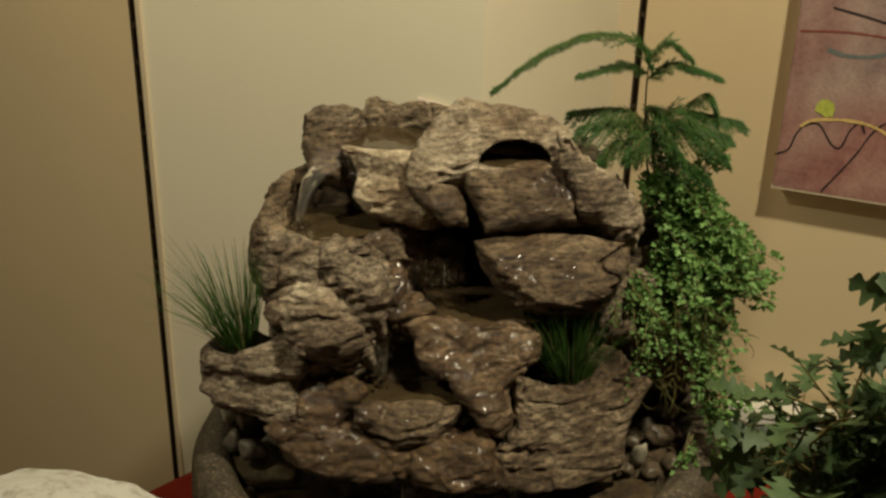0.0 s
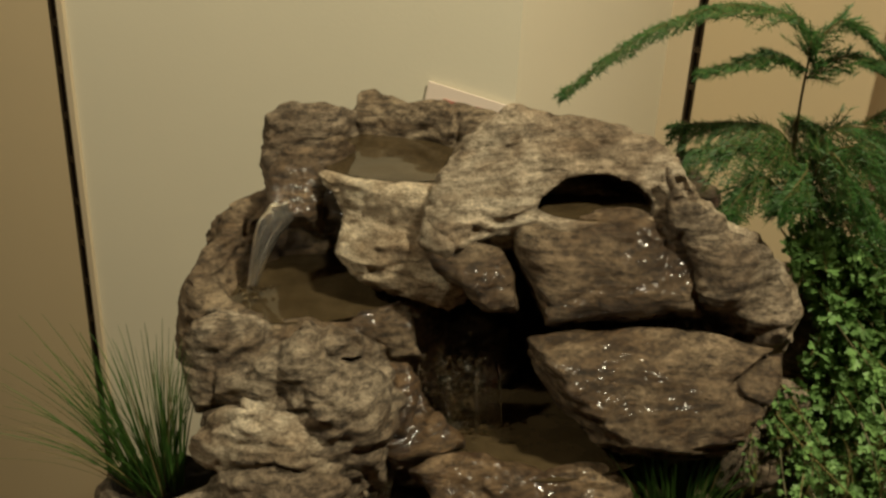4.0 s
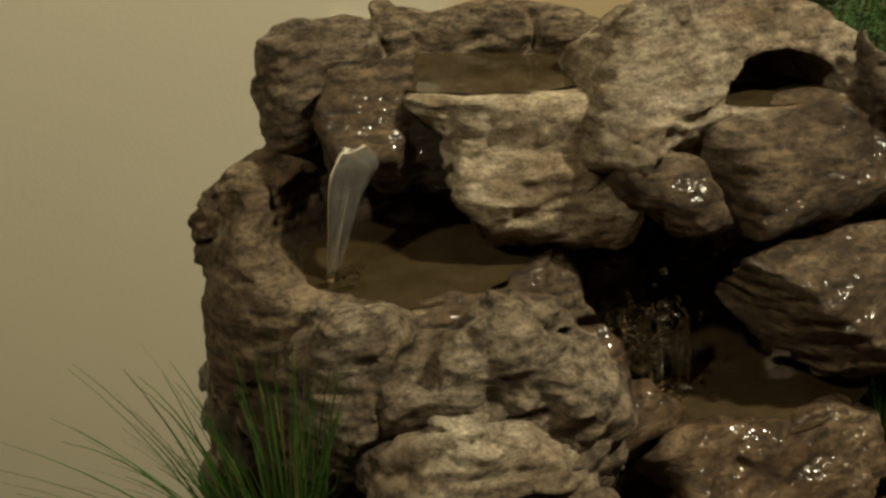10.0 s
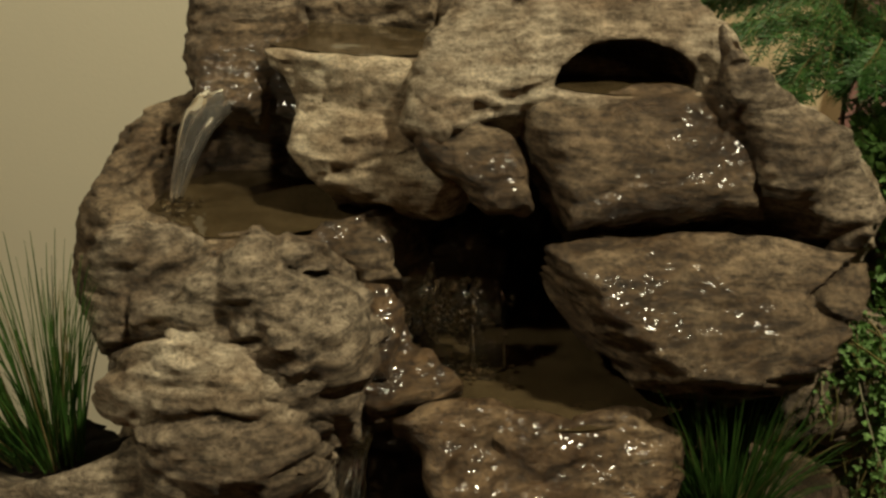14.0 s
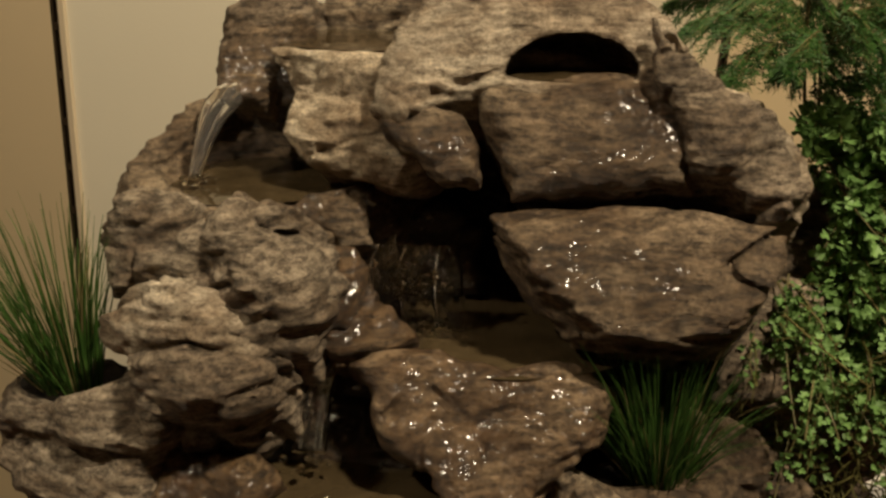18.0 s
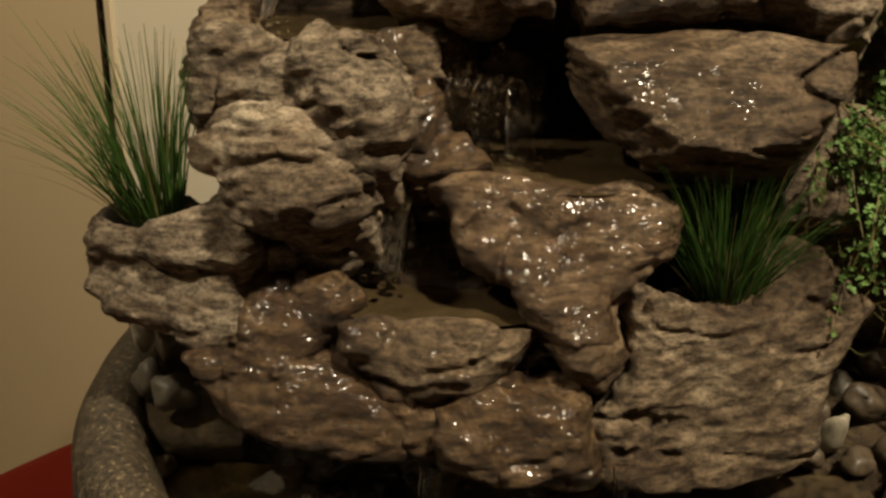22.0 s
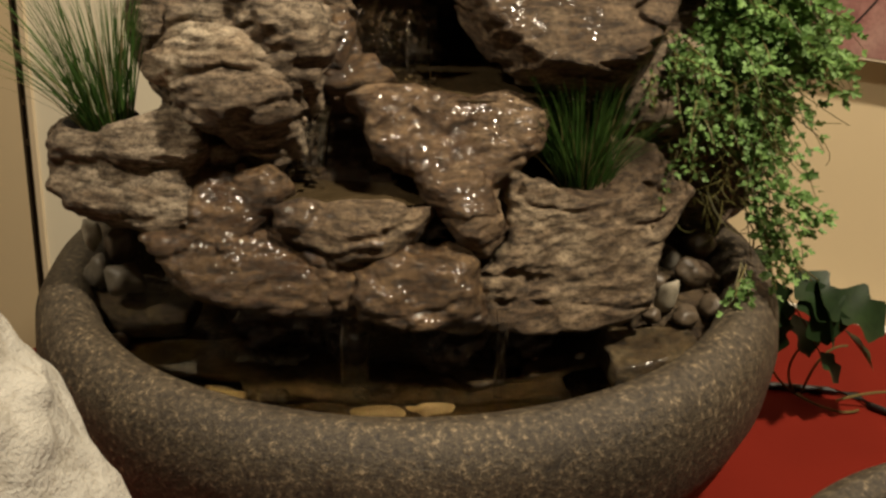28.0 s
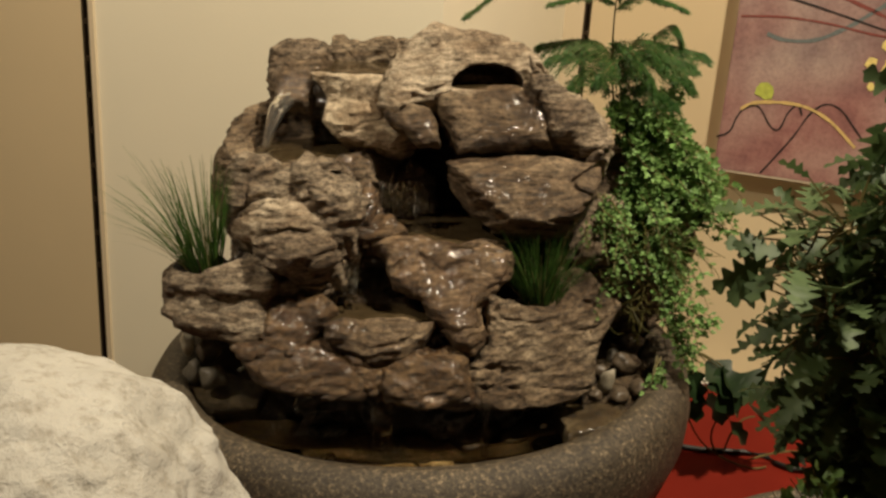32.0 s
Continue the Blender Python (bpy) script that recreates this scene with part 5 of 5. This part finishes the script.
CHALK, tree, bsdf = material("white_rough_stone", 0.85)
where = coords(tree)
a, c, e = noisy(tree, where, 14, 4, 0.6), noisy(tree, where, 70, 5, 0.7), noisy(tree, where, 380, 3, 0.7)
colour = mixed(tree, "MULTIPLY", 0.6, ramp(tree, a, [(0.3, (0.31, 0.297, 0.262)), (0.65, (0.41, 0.4, 0.365))]), ramp(tree, c, [(0.34, (0.42, 0.37, 0.29)), (0.5, (1, 1, 1))]))
tree.links.new(colour, bsdf.inputs["Base Color"])
relief(tree, bsdf, e, 0.0018, 0.7, relief(tree, bsdf, c, 0.004, 0.9))


def white_field(p):
    q = np.abs((p - np.array([-0.244, -0.405, 0.145])) / np.array([0.161, 0.125, 0.162]))
    d = ((q ** 2.3).sum(1) ** (1 / 2.3) - 1) * 0.13
    near = np.abs(d) < 0.02
    n = p[near]
    d[near] -= 0.008 * wave(n, 0.07, 60) + 0.006 * wave(n, 0.032, 61) + 0.003 * np.abs(wave(n, 0.014, 62)) + 0.0008 * wave(n, 0.006, 63)
    return np.maximum(d, -p[:, 2])


stone = linked("white_stone", mesh_of("white_stone", *solid(white_field, (-0.42, -0.57, -0.006), (-0.04, -0.24, 0.36), 0.0028), CHALK))
tagged(stone, "large rough white stone standing on the red cloth", "stone")

ENAMEL = paint("white_enamel", (0.72, 0.7, 0.64), (0.76, 0.74, 0.68), 0.35)


def on_wall(at, depth):
    """The pose on the right wall: x along it, y into it, z up."""
    spot = right_end + at[0] * U2 - depth * V2
    return ROOM @ Matrix.Translation((spot.x, spot.y, at[1])) @ Matrix.Rotation(math.atan2(U2.y, U2.x), 4, "Z")


def slab_part(name, low, high, mat, parent, label="", bevel=0.0):
    bm = bmesh.new()
    bmesh.ops.create_cube(bm, size=1)
    for v in bm.verts:
        v.co = [low[k] + (v.co[k] + 0.5) * (high[k] - low[k]) for k in range(3)]
    if bevel:
        bmesh.ops.bevel(bm, geom=bm.edges[:], offset=bevel, segments=2, affect="EDGES")
    return part(name, bm, mat, parent, label)


heater = thing("wall_heater", "flat white heater panel fixed low on the tan wall", "heater", on_wall((0.285, -0.33), 0.085))
slab_part("panel", (0, 0, 0), (0.9, 0.07, 0.145), ENAMEL, heater, "", 0.004)
for k in (0.12, 0.78):
    slab_part("bracket", (k, 0.07, 0.03), (k + 0.03, 0.086, 0.11), ENAMEL, heater)

CANVAS, tree, bsdf = material("mauve_painted_canvas", 0.55)
where = coords(tree)
a, c, e, g = noisy(tree, where, 7, 5, 0.65), noisy(tree, where, 16, 4, 0.7), noisy(tree, where, 160, 4, 0.7), noisy(tree, where, 3.2, 2, 0.5)
rose = ramp(tree, a, [(0.3, (0.12, 0.045, 0.045)), (0.45, (0.25, 0.11, 0.1)), (0.6, (0.36, 0.2, 0.17)), (0.72, (0.44, 0.28, 0.22))])
grey = ramp(tree, c, [(0.35, (0.16, 0.14, 0.14)), (0.65, (0.36, 0.31, 0.27))])
colour = mixed(tree, "MIX", ramp(tree, g, [(0.42, (0, 0, 0)), (0.62, (0.75, 0.75, 0.75))]), rose, grey)
colour = mixed(tree, "MULTIPLY", 0.45, colour, ramp(tree, e, [(0.35, (0.55, 0.5, 0.48)), (0.55, (1, 1, 1))]))
tree.links.new(colour, bsdf.inputs["Base Color"])
relief(tree, bsdf, e, 0.0008, 0.5)


def daub(name, colour):
    m, tree, b = material(name, 0.5)
    n = noisy(tree, coords(tree), 120, 3, 0.6)
    tree.links.new(ramp(tree, n, [(0.3, tuple(0.7 * v for v in colour)), (0.7, colour)]), b.inputs["Base Color"])
    return m


INK, GOLD, LEAFY, LEMON, RUST, SLATEBLUE, EDGE = daub("black_paint", (0.02, 0.014, 0.014)), daub("gold_paint", (0.6, 0.42, 0.16)), daub("green_paint", (0.42, 0.46, 0.08)), daub("yellow_paint", (0.75, 0.6, 0.2)), daub("rust_paint", (0.2, 0.05, 0.04)), daub("blue_grey_paint", (0.13, 0.15, 0.15)), daub("bare_canvas", (0.66, 0.56, 0.42))
picture = thing("painting", "abstract mauve and rose painting on a deep canvas", "painting", on_wall((0.294, 0.197), 0.05))
slab_part("canvas", (0, 0, 0), (0.62, 0.049, 0.62), CANVAS, picture, "", 0.002)
slab_part("canvas_edge", (-0.0015, 0.001, -0.0015), (0.6215, 0.046, 0.002), EDGE, picture, "pale lower edge")


def stroke(points, width, mat, label, y=-0.0006):
    """A brush stroke: a thin ribbon of paint on the canvas, points in millimetres."""
    ps = [Vector((p[0] / 1000, 0, p[1] / 1000)) for p in points]
    fine = []
    for k in range(len(ps) - 1):
        a, b = ps[max(k - 1, 0)], ps[min(k + 2, len(ps) - 1)]
        for n in range(6):
            f = n / 6
            p, q = ps[k], ps[k + 1]
            fine.append(0.5 * (2 * p + (q - a) * f + (2 * a - 5 * p + 4 * q - b) * f * f + (3 * p - a - 3 * q + b) * f ** 3))
    fine.append(ps[-1])
    bm = bmesh.new()
    last = None
    for k, p in enumerate(fine):
        way = (fine[min(k + 1, len(fine) - 1)] - fine[max(k - 1, 0)]).normalized()
        side = Vector((-way.z, 0, way.x)) * width * (0.5 + 0.25 * noise.noise((k * 0.6, width * 900, 0)))
        ring = [bm.verts.new(p + side + Vector((0, y, 0))), bm.verts.new(p - side + Vector((0, y, 0)))]
        if last:
            bm.faces.new((last[0], ring[0], ring[1], last[1]))
        last = ring
    part("stroke", bm, mat, picture, label)


stroke([(49, 224), (75, 217), (120, 221), (162, 244), (194, 269), (233, 300)], 0.006, SLATEBLUE, "blue-grey arc")
stroke([(118, 295), (165, 281), (213, 263), (241, 250)], 0.005, RUST, "rust brush line")
stroke([(6, 247), (70, 251), (134, 247), (199, 237), (243, 234)], 0.003, RUST, "dark red line", -0.0008)
stroke([(47, 285), (103, 273), (178, 254), (243, 237)], 0.003, INK, "black diagonal line", -0.001)
stroke([(74, 5), (93, 35), (115, 72), (132, 108), (152, 126), (175, 121), (197, 98), (213, 80)], 0.0026, INK, "black stem line", -0.001)
stroke([(-3, 54), (16, 65), (24, 90), (35, 106), (55, 110), (77, 82), (91, 79), (100, 106), (112, 120), (121, 105)], 0.0026, INK, "black curling line", -0.0011)
stroke([(28, 103), (45, 115), (85, 121), (126, 118), (165, 100), (206, 65)], 0.005, GOLD, "gold arc", -0.0012)
random.seed(5)


def dab(centre, size, mat, label):
    bm = bmesh.new()
    ring = []
    for n in range(9):
        a = 2 * math.pi * n / 9
        r = size * random.uniform(0.7, 1.15)
        ring.append(bm.verts.new((centre[0] / 1000 + r * math.cos(a), -0.0014, centre[1] / 1000 + r * math.sin(a))))
    bm.faces.new(ring)
    part("dab", bm, mat, picture, label)


dab((60, 135), 0.014, LEAFY, "green dab")
spot_x, spot_z = (228, 192)
for k in range(14):
    dab((spot_x + random.gauss(0, 14), spot_z + random.gauss(0, 18)), random.uniform(0.006, 0.011), LEMON, "yellow blossom dab")

front = (corner - (seam + 0.021 * U2 + 0.004 * V2)).normalized()
note = thing("paper_note", "pale pink paper note with red scrawl stuck to the column", "paper", ROOM @ Matrix.Translation((*(corner - 0.098 * front + 0.004 * Vector((front.y, -front.x))), 0.297)) @ Matrix.Rotation(math.atan2(front.y, front.x), 4, "Z") @ Matrix.Rotation(radians(9), 4, "Y"))
SCRAWL = daub("faded_red_ink", (0.5, 0.2, 0.15))
PAPER = paint("pale_pink_paper", (0.8, 0.67, 0.57), (0.84, 0.7, 0.6))
slab_part("sheet", (0, 0, 0), (0.098, 0.002, 0.088), PAPER, note)
for k, (x, z, w) in enumerate(((0.018, 0.074, 0.022), (0.05, 0.076, 0.006), (0.058, 0.075, 0.006), (0.066, 0.074, 0.006), (0.074, 0.073, 0.01), (0.02, 0.066, 0.05))):
    slab_part("scrawl_bar", (x, -0.0008, z - 0.002), (x + w, -0.0001, z + 0.0025), SCRAWL, note)
